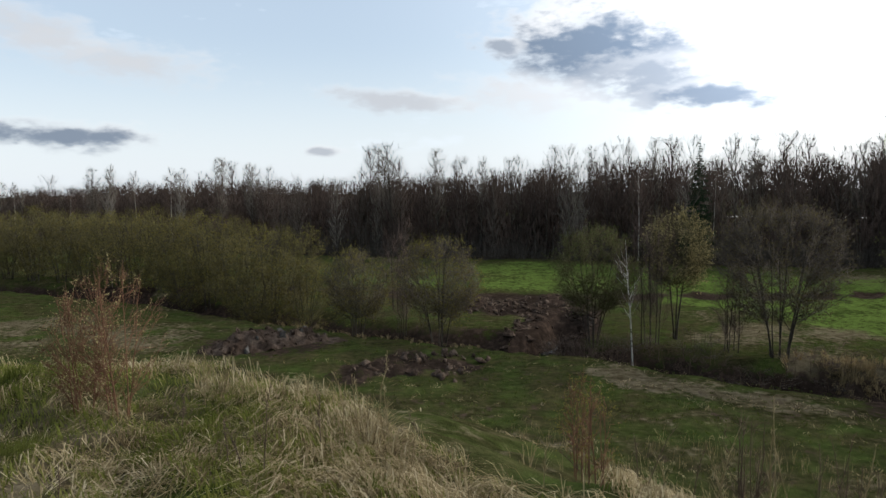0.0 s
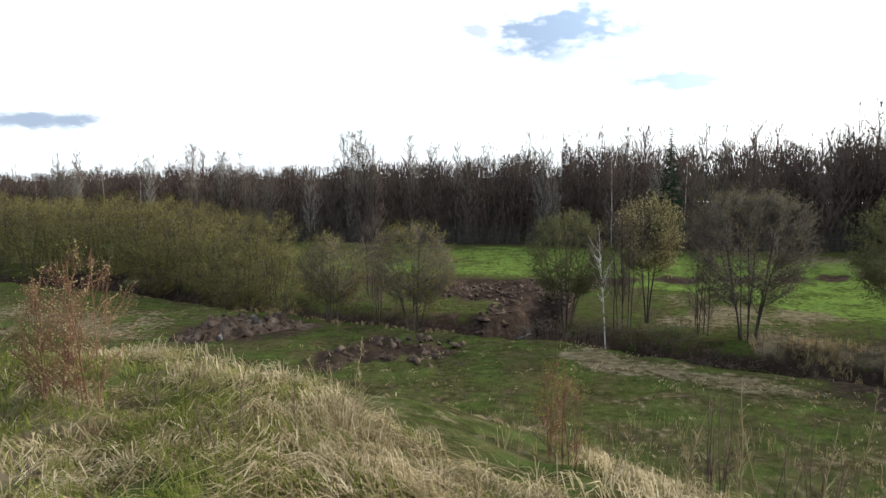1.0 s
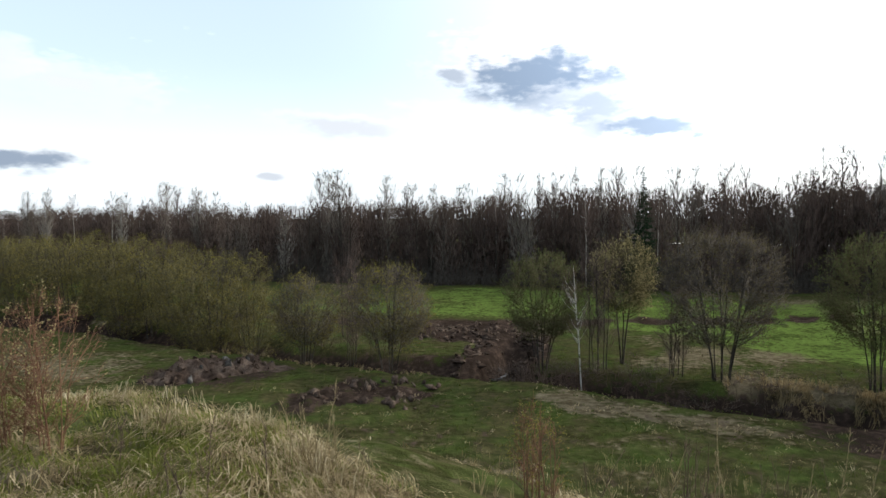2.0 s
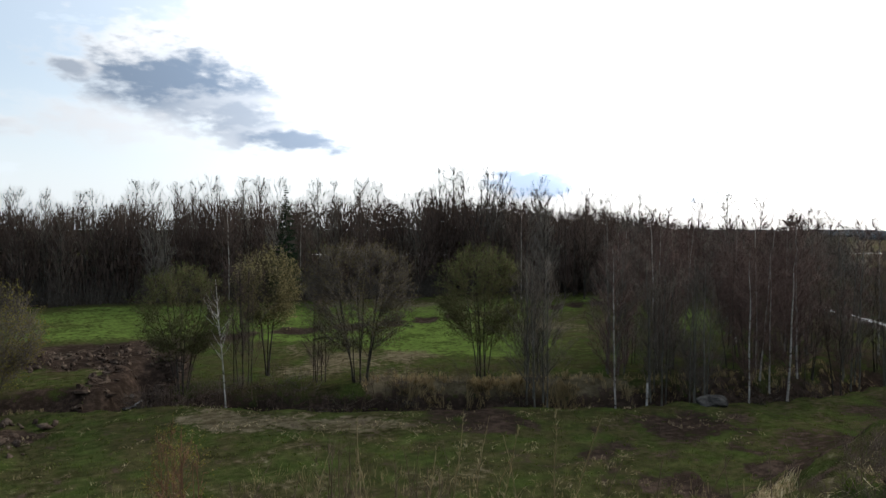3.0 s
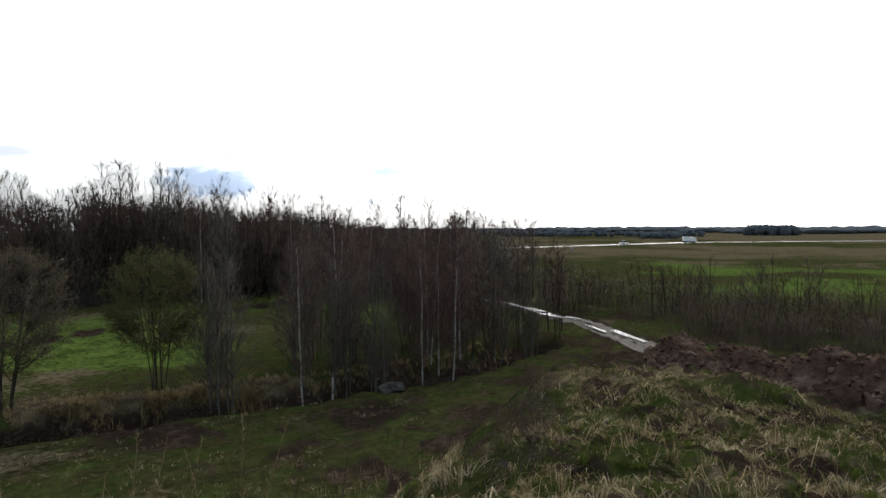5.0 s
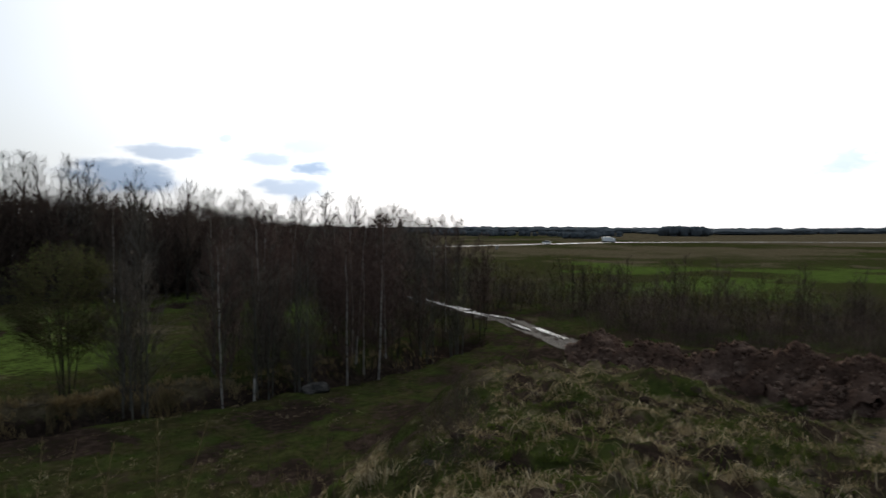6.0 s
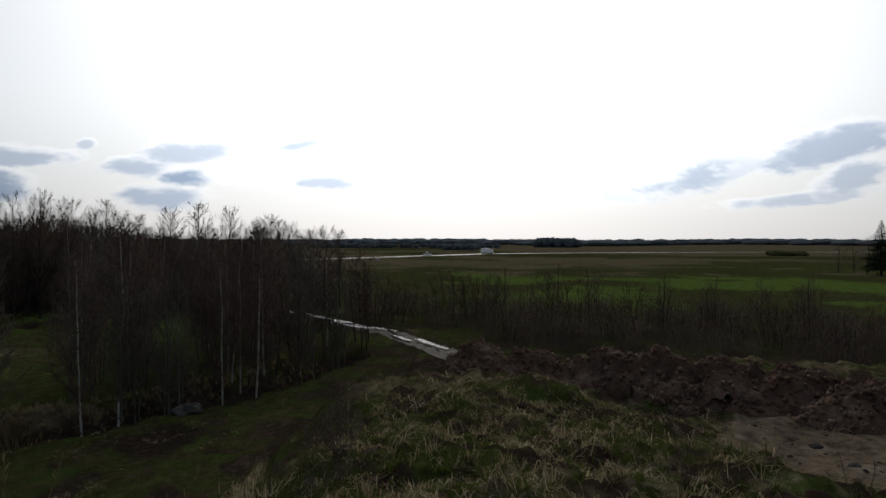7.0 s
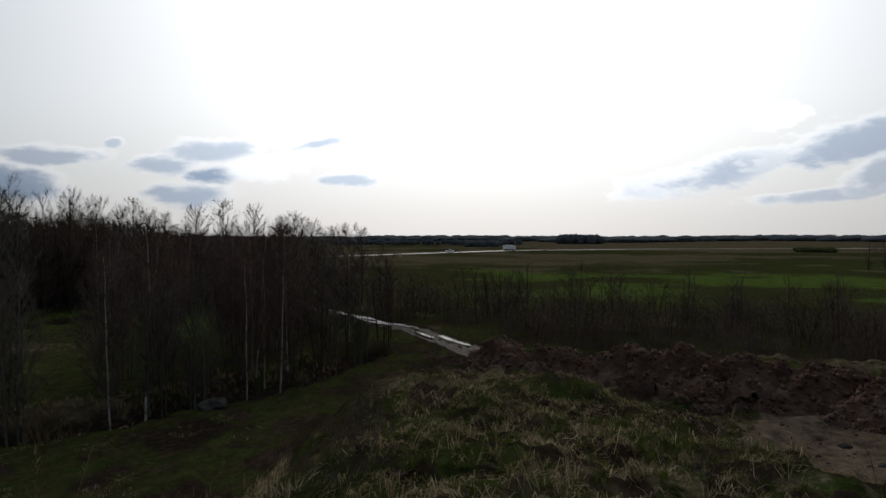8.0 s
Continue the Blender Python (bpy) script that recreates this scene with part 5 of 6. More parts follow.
def stump(x, y):
    s = Soup()
    f = np.linspace(0, 1, 7)
    s.tube(np.stack([0.10 * f, 0.05 * f, 1.65 * f - 0.2 * (f == 0)], 1), 0.062 - 0.012 * f, 8)
    root = on_ground(new("birch_stump"), x, y, 0.0)
    part("trunk", s.mesh("trunk", BARK_BIRCH), root)
    t = Soup()
    rng = np.random.default_rng(5)
    a = rng.uniform(0, 6.28, 7)
    t.spikes(np.stack([0.1 + 0.03 * np.cos(a), 0.05 + 0.03 * np.sin(a), np.full(7, 1.62)], 1), np.stack([0.02 * np.cos(a), 0.02 * np.sin(a), rng.uniform(0.08, 0.28, 7)], 1), 0.02)
    part("splinters", t.mesh("splinters", BARK_PALE), root, "splintered broken top")
    tagged(root, "short broken white birch trunk", "stump")


stump(26.0, 20.9)


def soil_heap(x, y, lx, ly, hz, turn, seed, label):
    """A dumped heap of earth: a lumpy mound with loose clods over it."""
    root = on_ground(new("soil_heap"), x, y, 0.0, turn)
    n = 66
    u, v = np.meshgrid(np.linspace(-1, 1, n), np.linspace(-1, 1, n), indexing="ij")
    X, Y = u * lx, v * ly
    rr = np.hypot(u, v * (1 + 0.15 * np.sin(seed + 3 * u))) + 0.30 * fbm(X, Y, 1.2, 3, seed)
    prof = np.clip(1 - rr, 0, 1)
    Z = hz * np.clip(1.5 * prof ** 0.9, 0, 1.15) * (1 + 0.35 * fbm(X, Y, 1.6, 2, seed + 3)) + (0.30 * fbm(X, Y, 0.5, 4, seed + 7) + 0.22 * np.abs(fbm(X, Y, 0.25, 2, seed + 8))) * smooth(prof, 0.0, 0.15)
    ca, sa = math.cos(turn), math.sin(turn)
    gz = height(x + X * ca - Y * sa, y + X * sa + Y * ca) - float(height(x, y))
    Z = Z + gz - 0.12 - 0.7 * (1 - smooth(prof, 0.0, 0.05))
    i, j = np.meshgrid(np.arange(n - 1), np.arange(n - 1), indexing="ij")
    q = np.stack([i * n + j, (i + 1) * n + j, (i + 1) * n + j + 1, i * n + j + 1], -1).reshape(-1, 4)
    part("mound", mesh_from("mound", np.stack([X, Y, Z], -1).reshape(-1, 3), [q], SOIL), root)
    rng = np.random.default_rng(seed)
    s = Soup()
    oct_v = np.array([[1, 0, 0], [-1, 0, 0], [0, 1, 0], [0, -1, 0], [0, 0, 1], [0, 0, -1]], float)
    oct_t = np.array([[0, 2, 4], [2, 1, 4], [1, 3, 4], [3, 0, 4], [2, 0, 5], [1, 2, 5], [3, 1, 5], [0, 3, 5]])
    for k in range(1150):
        a, b = rng.integers(3, n - 3, 2)
        if prof[a, b] < 0.04:
            continue
        sz = 0.025 + 0.12 * rng.random() ** 4
        spin = np.array(Euler(rng.uniform(0, 6.28, 3)).to_matrix())
        vv = (oct_v * sz * rng.uniform(0.55, 1.3, (6, 3))) @ spin + np.array([X[a, b], Y[a, b], Z[a, b] + sz * 0.2]) + rng.normal(0, 0.04, 3) * np.array([1, 1, 0])
        s.put(vv, t=oct_t)
    ob = part("loose_soil", s.mesh("loose_soil", SOIL), root, "loose crumbled earth")
    tagged(ob, kind="stuff")
    return tagged(root, label, "soil heap", "row of soil heaps")


def heaps():
    for k, (az, d, lx, ly, hz, tn) in enumerate([(-80.6, 26.0, 2.4, 1.4, 0.75, 20), (-85.0, 24.5, 3.0, 1.5, 0.9, 60), (-90.2, 23.4, 2.8, 1.5, 0.95, 80), (-95.0, 22.8, 2.6, 1.5, 1.0, 80),
                                                   (-100.0, 22.7, 2.9, 1.5, 1.0, 95), (-105.0, 22.7, 2.6, 1.5, 0.85, 100), (-110.2, 22.2, 2.8, 1.5, 0.85, 110), (-115.5, 22.3, 2.8, 1.5, 0.9, 110)]):
        w = way(az, 0)
        soil_heap(w.x * d, w.y * d, lx, ly, hz, radians(tn - az - 90), 400 + 11 * k, "dumped heap of dark brown cloddy soil")
    w = way(-99.0, 0)
    soil_heap(w.x * 21.4, w.y * 21.4, 1.5, 0.9, 0.5, radians(95 + 9), 511, "small spill of brown soil at the foot of the heaps")


heaps()


def rubble_pile(x, y):
    """Stones, earth and debris tipped in a long low pile."""
    root = on_ground(new("rubble_pile"), x, y, 0.0, 0.62)
    n = 72
    u, v = np.meshgrid(np.linspace(-1, 1, n), np.linspace(-1, 1, n), indexing="ij")
    X, Y = u * 4.2, v * 1.6
    prof = np.clip(1 - np.hypot(u, v) - 0.45 * fbm(X, Y, 1.3, 3, 8), 0, 1)
    Z = 0.75 * np.minimum(1.25 * prof ** 0.8, 1) + (0.5 * fbm(X, Y, 0.7, 4, 9) + 0.2 * np.abs(fbm(X, Y, 0.25, 2, 10))) * smooth(prof, 0, 0.12) - 0.1
    i, j = np.meshgrid(np.arange(n - 1), np.arange(n - 1), indexing="ij")
    q = np.stack([i * n + j, (i + 1) * n + j, (i + 1) * n + j + 1, i * n + j + 1], -1).reshape(-1, 4)
    part("earth", mesh_from("earth", np.stack([X, Y, Z], -1).reshape(-1, 3), [q], DEBRIS), root)
    meshes = [rock_mesh("stone", 20 + k, (0.17, 0.12, 0.08), STONE if k == 0 else DEBRIS, 2, 0.42) for k in range(7)]
    rng = np.random.default_rng(12)
    for k in range(110):
        a, b = rng.integers(5, n - 5, 2)
        if prof[a, b] < 0.05:
            continue
        s = 0.45 + 1.2 * rng.random() ** 2
        part("stone", meshes[k % 7], root, m=Matrix.Translation((X[a, b], Y[a, b], Z[a, b] + 0.03)) @ Euler(rng.uniform(0, 6, 3)).to_matrix().to_4x4() @ Matrix.Scale(s, 4))
    return tagged(root, "long low pile of tipped stones, earth and debris", "rubble")


rubble_pile(-9.6, 35.0)


def box_mesh(name, sx, sy, sz, mat, bev=0.05, top=1.0, shift=0.0):
    """A bevelled block on z = 0; its top may be narrower and set back."""
    bm = bmesh.new()
    bmesh.ops.create_cube(bm, size=1.0)
    for v in bm.verts:
        v.co = Vector((v.co.x * sx, v.co.y * sy, (v.co.z + 0.5) * sz))
        if v.co.z > sz * 0.5:
            v.co.x = v.co.x * top + shift
            v.co.y *= 0.5 + 0.5 * top
    bmesh.ops.bevel(bm, geom=bm.edges[:], offset=bev, segments=2, affect="EDGES")
    me = bpy.data.meshes.new(name)
    bm.to_mesh(me)
    bm.free()
    me.materials.append(mat)
    return me


def wheel_mesh(r, w, mat):
    bm = bmesh.new()
    bmesh.ops.create_cone(bm, cap_ends=True, segments=20, radius1=r, radius2=r, depth=w)
    bmesh.ops.bevel(bm, geom=[e for e in bm.edges if len(e.link_faces) == 2 and any(len(f.verts) > 4 for f in e.link_faces)], offset=w * 0.15, segments=2, affect="EDGES")
    bmesh.ops.rotate(bm, verts=bm.verts, matrix=Matrix.Rotation(math.pi / 2, 3, "X"))
    me = bpy.data.meshes.new("wheel")
    bm.to_mesh(me)
    bm.free()
    me.materials.append(mat)
    return me


def vehicle(name, x, y, turn, paint, long, wide, tall, cargo, label, category):
    root = on_ground(new(name), x, y, 0.0, turn)
    r = 0.34 if not cargo else 0.42
    wm = wheel_mesh(r, 0.24, RUBBER)
    if cargo:
        part("cargo_box", box_mesh("cargo_box", long * 0.68, wide, tall - 0.75, paint, 0.05), root, m=pose(-long * 0.15, 0, 0.75))
        part("cab", box_mesh("cab", long * 0.28, wide * 0.92, tall * 0.68, paint, 0.12, 0.8, -0.12), root, m=pose(long * 0.36, 0, 0.45))
        part("windscreen", box_mesh("windscreen", 0.06, wide * 0.75, 0.7, DARK_GLASS, 0.02), root, m=pose(long * 0.47, 0, 1.35, 0, -14))
        part("chassis", box_mesh("chassis", long * 0.95, wide * 0.5, 0.25, DARK_PAINT, 0.04), root, m=pose(0, 0, 0.5))
    else:
        part("body", box_mesh("body", long, wide, tall * 0.5, paint, 0.12), root, m=pose(0, 0, 0.28))
        part("cabin", box_mesh("cabin", long * 0.58, wide * 0.9, tall * 0.42, DARK_GLASS, 0.1, 0.72), root, m=pose(-0.15, 0, 0.28 + tall * 0.49))
        part("roof", box_mesh("roof", long * 0.38, wide * 0.78, 0.06, paint, 0.025), root, m=pose(-0.15, 0, 0.28 + tall * 0.9))
    for sx in (-0.3, 0.33):
        for sy in (-0.5, 0.5):
            part("wheel", wm, root, m=pose(sx * long, sy * (wide - 0.2), r - 0.02))
    return tagged(root, label, category)


wv = way(-81.0, 0)
vehicle("box_truck", wv.x * 345, wv.y * 345, radians(-64), WHITE_PAINT, 6.4, 2.3, 2.9, True, "white box truck parked on the far road", "truck")
wc = way(-75.9, 0)
vehicle("car", wc.x * 300, wc.y * 300, radians(-25), WHITE_PAINT, 4.2, 1.75, 1.45, False, "light-coloured car on the far gravel road", "car")
wb = way(-71.7, 0)
blk = on_ground(new("concrete_block", box_mesh("concrete_block", 2.4, 1.0, 1.1, CONCRETE, 0.05)), wb.x * 248, wb.y * 248, 0.02, radians(20))
tagged(blk, "pale concrete block at the roadside", "block")

# ---- water ----


def ribbon(name, line, wide, z, mat, seed):
    """A flat sheet along a line, with an uneven edge."""
    pts = []
    for (ax, ay), (bx, by) in zip(line[:-1], line[1:]):
        n = max(2, int(math.hypot(bx - ax, by - ay) / 0.5))
        for k in range(n):
            pts.append((ax + (bx - ax) * k / n, ay + (by - ay) * k / n))
    pts = np.array(pts)
    d = np.gradient(pts, axis=0)
    d /= np.linalg.norm(d, axis=1, keepdims=True)
    nrm = np.stack([-d[:, 1], d[:, 0]], 1)
    w1 = wide * (1 + 0.8 * fbm(pts[:, 0], pts[:, 1], 1.5, 3, seed))[:, None]
    w2 = wide * (1 + 0.8 * fbm(pts[:, 0] + 50, pts[:, 1], 1.5, 3, seed))[:, None]
    taper = np.minimum(1, np.minimum(np.arange(len(pts)), np.arange(len(pts))[::-1]) / 3.0)[:, None]
    a, b = pts + nrm * w1 * taper, pts - nrm * w2 * taper
    zz = np.full((len(pts), 1), z)
    m = len(pts)
    k = np.arange(m - 1)
    return mesh_from(name, np.concatenate([np.concatenate([a, zz], 1), np.concatenate([b, zz], 1)]), [np.stack([k, k + 1, m + k + 1, m + k], 1)[:, ::-1]], mat)


tagged(new("ditch_water", ribbon("ditch_water", [(3.4, 35.3), (4.5, 34.8), (5.6, 34.3)], 0.25, -1.08, WATER, 3)), "dark shallow water in the ditch", "water", kind="structure")


def far_road():
    line = [(x, y) for x, y in FAR_ROAD]
    me = ribbon("far_road", line, 3.2, 0.72, ROAD, 6)
    return tagged(new("far_road", me), "pale gravel road across the open fields", "road", kind="structure")


ROAD = material("pale_gravel", [(0.22, 0.20, 0.17), (0.31, 0.285, 0.25), (0.38, 0.355, 0.32)], scale=0.3, rough=0.6, bump=0.2, spec=0.3)
far_road()


def puddle(x, y, lx, ly, turn, seed):
    a = np.linspace(0, 2 * np.pi, 40, endpoint=False)
    rr = 1 + 0.5 * fbm(np.cos(a) * 1.3 + seed, np.sin(a) * 1.3, 0.8, 3, seed)
    px, py = lx * rr * np.cos(a), ly * rr * np.sin(a)
    v = np.concatenate([np.stack([px, py, 0 * px], 1), [[0, 0, 0]]])
    k = np.arange(40)
    ob = new("puddle", mesh_from("puddle", v, [np.stack([k, (k + 1) % 40, np.full(40, 40)], 1)], WATER))
    ob.matrix_basis = Matrix.Translation((x, y, 0.015)) @ Matrix.Rotation(turn, 4, "Z")
    return tagged(ob, "sky-bright puddle in the wheel ruts of the lane", "puddle", "puddles on the lane")


for k, (x, y, lx, ly, tn) in enumerate([(65.0, 28.3, 2.0, 0.45, 46), (61.2, 24.0, 2.2, 0.8, 47), (58.6, 21.6, 2.2, 0.6, 49), (56.8, 18.3, 1.6, 0.5, 50), (52.0, 15.2, 1.6, 0.35, 40), (49.6, 12.1, 2.2, 0.4, 38), (68.6, 33.0, 1.6, 0.4, 46)]):
    puddle(x, y, lx * 1.25, ly * 0.8, radians(tn), 60 + k)

# ---- grass and weeds ----


def lawn(name, n_tufts, per, area, long, width, mat, seed, label, flat=0.6, want=None, category="grass", swirl=1.5, fray=0.5, droop=0.5, tuft_fray=None):
    """Tufts of bent blades, scattered over an area given by a chooser; neighbouring tufts lie the same way."""
    rng = np.random.default_rng(seed)
    x, y = area(rng, n_tufts)
    if want is not None:
        keep = rng.random(len(x)) < want(x, y)
        x, y = x[keep], y[keep]
    n = len(x)
    ln = long * rng.uniform(0.5, 1.25, n)
    e = 0.15
    gx, gy = (height(x + e, y) - height(x - e, y)) / (2 * e), (height(x, y + e) - height(x, y - e)) / (2 * e)
    lay = 9.0 * fbm(x, y, swirl, 2, 900) + np.arctan2(-gy, -gx) + rng.normal(0, fray if tuft_fray is None else tuft_fray, n)
    bx, by = np.repeat(x, per) + rng.normal(0, 0.06, n * per), np.repeat(y, per) + rng.normal(0, 0.06, n * per)
    bz = height(bx, by) - 0.01
    l2 = np.repeat(ln, per) * rng.uniform(0.55, 1.2, n * per)
    ang = np.repeat(lay, per) + rng.normal(0, fray, n * per)
    fl = np.clip(rng.normal(flat, 0.02 + 0.25 * (1 - flat), n * per), 0.05, 0.998)
    up = np.sqrt(1 - fl ** 2)
    dx, dy = np.cos(ang) * fl * l2, np.sin(ang) * fl * l2
    mx, my = 0.45 * dx, 0.45 * dy
    mz = height(bx + mx, by + my) - bz + up * l2 * 0.7
    tz = height(bx + dx, by + dy) - bz + up * l2 * (1.0 - droop * fl) + 0.01
    s = Soup()
    s.blades(np.stack([bx, by, bz], 1), np.stack([mx, my, mz], 1), np.stack([dx, dy, tz], 1), width * rng.uniform(0.6, 1.4, n * per))
    ob = new(name, s.mesh(name, mat))
    return tagged(ob, label, category, kind="stuff")


def fan(az0, az1, d0, d1, power=1.0):
    """Chooser of spots between two bearings and two distances of the mound's top."""
    def choose(rng, n):
        a = np.radians(rng.uniform(az1, az0, n))
        d = (d0 ** power + (d1 ** power - d0 ** power) * rng.random(n)) ** (1 / power)
        return -np.sin(a) * d, np.cos(a) * d
    return choose


def on_mound(x, y):
    return smooth(inside(x, y, MOUND), -0.8, 0.3)


def not_clay(x, y):
    return 1 - ground_masks(x, y)["clay"]


lawn("mound_grass", 11000, 7, fan(40, -14, 2.6, 11.5, 1.3), 0.17, 0.0042, YOUNG, 2, "fresh yellow-green grass coming up through straw", 0.7, lambda x, y: on_mound(x, y) * (0.25 + 0.75 * smooth(fbm(x, y, 1.1, 3, 91), -0.3, 0.15)))
lawn("dry_grass", 3400, 12, fan(40, -14, 2.6, 11.5, 1.3), 0.46, 0.0042, STRAW, 1, "matted pale dry grass on the mound", 0.975, lambda x, y: on_mound(x, y) * (0.12 + 0.88 * smooth(fbm(x, y, 0.9, 3, 90), -0.15, 0.2)), fray=0.28, tuft_fray=1.1, swirl=0.8, droop=0.85)
lawn("dry_grass", 1500, 10, fan(14, -14, 2.6, 9.5, 1.3), 0.60, 0.0048, STRAW, 11, "long combed straw lying down the slope", 0.972, lambda x, y: on_mound(x, y) * smooth(fbm(x, y, 1.2, 3, 94), -0.25, 0.15), fray=0.25, tuft_fray=0.5, swirl=2.5, droop=0.85)
lawn("dry_grass", 900, 9, fan(40, -14, 4.0, 11.5, 1.3), 0.36, 0.0035, STRAW, 21, "standing wisps of dry grass along the crest", 0.66, lambda x, y: smooth(inside(x, y, MOUND), -1.0, 0.0) * smooth(-inside(x, y, MOUND), -1.2, -0.3), fray=0.6)
lawn("dry_grass", 5000, 8, fan(-14, -62, 3.0, 19, 1.5), 0.34, 0.005, STRAW, 3, "dry grass and weeds on the mound's slope", 0.7, lambda x, y: smooth(inside(x, y, MOUND), -12, -3) * 0.9 * smooth(fbm(x, y, 2.0, 3, 92), -0.3, 0.2))
lawn("mound_grass", 4000, 6, fan(-14, -62, 3.0, 20, 1.5), 0.15, 0.006, BLADE, 23, "green grass on the mound's slope", 0.6, lambda x, y: smooth(inside(x, y, MOUND), -14, -3) * smooth(fbm(x, y, 2.0, 3, 99), -0.2, 0.2))
lawn("leaf_litter", 7000, 4, fan(-56, -114, 5.5, 20, 1.3), 0.11, 0.006, REED, 43, "short brown litter of dead stems over the turf", 0.93, lambda x, y: on_mound(x, y) * (1 - 0.6 * ground_masks(x, y)["clay"]) * smooth(fbm(x, y, 0.5, 3, 103), -0.25, 0.15), category="litter", fray=2.0)
lawn("dry_grass", 1700, 9, fan(-60, -114, 5.5, 20, 1.3), 0.40, 0.0045, STRAW, 4, "dull dry grass tufts on the mound", 0.92, lambda x, y: on_mound(x, y) * not_clay(x, y) * smooth(fbm(x, y, 0.9, 3, 93), -0.05, 0.25), fray=0.35, tuft_fray=1.6, droop=0.8)
lawn("mound_grass", 6000, 7, fan(-58, -114, 5.5, 20, 1.3), 0.14, 0.005, BLADE, 5, "short green grass on the mound", 0.6, lambda x, y: on_mound(x, y) * not_clay(x, y) * smooth(fbm(x, y, 0.9, 3, 95), 0.0, 0.25), fray=1.2)
lawn("dry_grass", 700, 3, fan(-60, -104, 5.5, 16, 1.3), 0.40, 0.0055, STRAW, 31, "pale broken straws lying over the turf", 0.86, on_mound, fray=1.5, droop=0.8)
lawn("mound_grass", 2200, 6, fan(-60, -100, 5.5, 15, 1.3), 0.13, 0.010, BLADE, 32, "small green herbs in the turf", 0.75, lambda x, y: on_mound(x, y) * not_clay(x, y) * smooth(fbm(x, y, 0.6, 3, 98), 0.0, 0.2), fray=2.0)
lawn("meadow_grass", 9000, 4, fan(36, -72, 17, 42, 1.4), 0.10, 0.009, BLADE, 6, "short spring meadow grass", 0.5, lambda x, y: (1 - np.clip(ground_masks(x, y)["soil"] + 0.7 * ground_masks(x, y)["dry"], 0, 1)) * smooth(-inside(x, y, MOUND), 2, 6))
lawn("reeds", 900, 9, lambda rng, n: (lambda t: (16.5 + 9.5 * t + rng.normal(0, 0.8, n), 30.0 - 6.2 * t + rng.normal(0, 0.7, n)))(rng.random(n)), 0.5, 0.012, REED, 7, "tall tawny dry grass on the ditch bank", 0.6, lambda x, y: smooth(fbm(x, y, 1.6, 2, 97), -0.25, 0.15))
lawn("reeds", 210, 9, lambda rng, n: (lambda t: (26 + 16 * t + rng.normal(0, 0.8, n), 23.4 - 5.5 * t + rng.normal(0, 0.8, n)))(rng.random(n)), 0.45, 0.010, REED, 8, "dry grass at the foot of the grove", 0.6)
lawn("dry_grass", 260, 9, lambda rng, n: (lambda t: (-12 + 15 * t + rng.normal(0, 0.8, n), 42.5 - 8 * t + rng.normal(0, 0.8, n)))(rng.random(n)), 0.32, 0.010, REED, 9, "dry grass along the ditch bank", 0.6)


lawn("dead_weeds", 1500, 3, fan(-6, -62, 7.5, 22, 1.5), 0.55, 0.0032, REED, 41, "sparse brown dead weeds on the slope", 0.45, lambda x, y: smooth(-inside(x, y, MOUND), 0.2, 1.5) * smooth(fbm(x, y, 2.6, 3, 101), -0.15, 0.25), category="weeds", fray=1.0)
lawn("meadow_grass", 5200, 5, fan(24, -60, 11, 32, 1.5), 0.20, 0.006, STRAW, 42, "thin dead grass in the spring meadow", 0.85, lambda x, y: smooth(-inside(x, y, MOUND), 1, 4) * smooth(fbm(x * 0.5, y, 1.2, 3, 102), 0.0, 0.3), fray=0.5, tuft_fray=1.2)


def sapling(x, y, tall, seed, stems, bark, leaf_mat, leaf, label, lean=0.2, limbs=90):
    wood, fine, green = grow(seed=seed, tall=tall, width=tall * 0.75 * lean * 4, base=0.15, stems=stems, foot=0.08, spread=0.8, limbs=limbs, subs=3, twigs=3, r0=0.007, rmin=0.0024, twig_r=0.0026, twig_len=0.12,
                             rise=1.6, leaf=leaf, leaf_size=0.021, sides=5, wobble=0.02)
    root = on_ground(new("sapling"), x, y, 0.02)
    for one in wood:
        part("stem", one.mesh("stem", bark), root)
    part("crown", fine.mesh("crown", bark), root)
    if green.n:
        part("leaves", green.mesh("leaves", leaf_mat), root, "tiny opening leaves")
    return tagged(root, label, "sapling")


def at_az(az, d):
    w = way(az, 0)
    return w.x * d, w.y * d


sapling(*at_az(26.6, 7.4), 1.65, 501, 6, RUST_TWIG, LEAF_ORANGE, 1.0, "bushy reddish sapling with tiny opening leaves")
sapling(*at_az(29.0, 7.8), 1.35, 502, 6, RUST_TWIG, LEAF_ORANGE, 1.0, "low reddish sapling on the mound")
sapling(*at_az(-11.9, 9.0), 1.5, 503, 5, RUST_TWIG, LEAF_OLIVE, 1.3, "yellowish sapling on the mound's slope", 0.11, 34)
sapling(*at_az(-11.4, 8.2), 1.2, 504, 3, RUST_TWIG, LEAF_OLIVE, 1.3, "yellowish sapling on the mound's slope", 0.11, 34)
sapling(*at_az(-13.2, 6.2), 0.9, 505, 4, RUST_TWIG, LEAF_OLIVE, 1.3, "small yellowish sapling on the mound's slope", 0.11, 26)
sapling(*at_az(-25.0, 7.2), 1.2, 506, 5, STALK, LEAF_ORANGE, 0.1, "bare twiggy sapling on the mound's slope", 0.16, 30)
sapling(*at_az(-33.0, 7.0), 1.2, 507, 5, STALK, LEAF_ORANGE, 0.1, "bare twiggy sapling on the mound's slope", 0.16, 30)


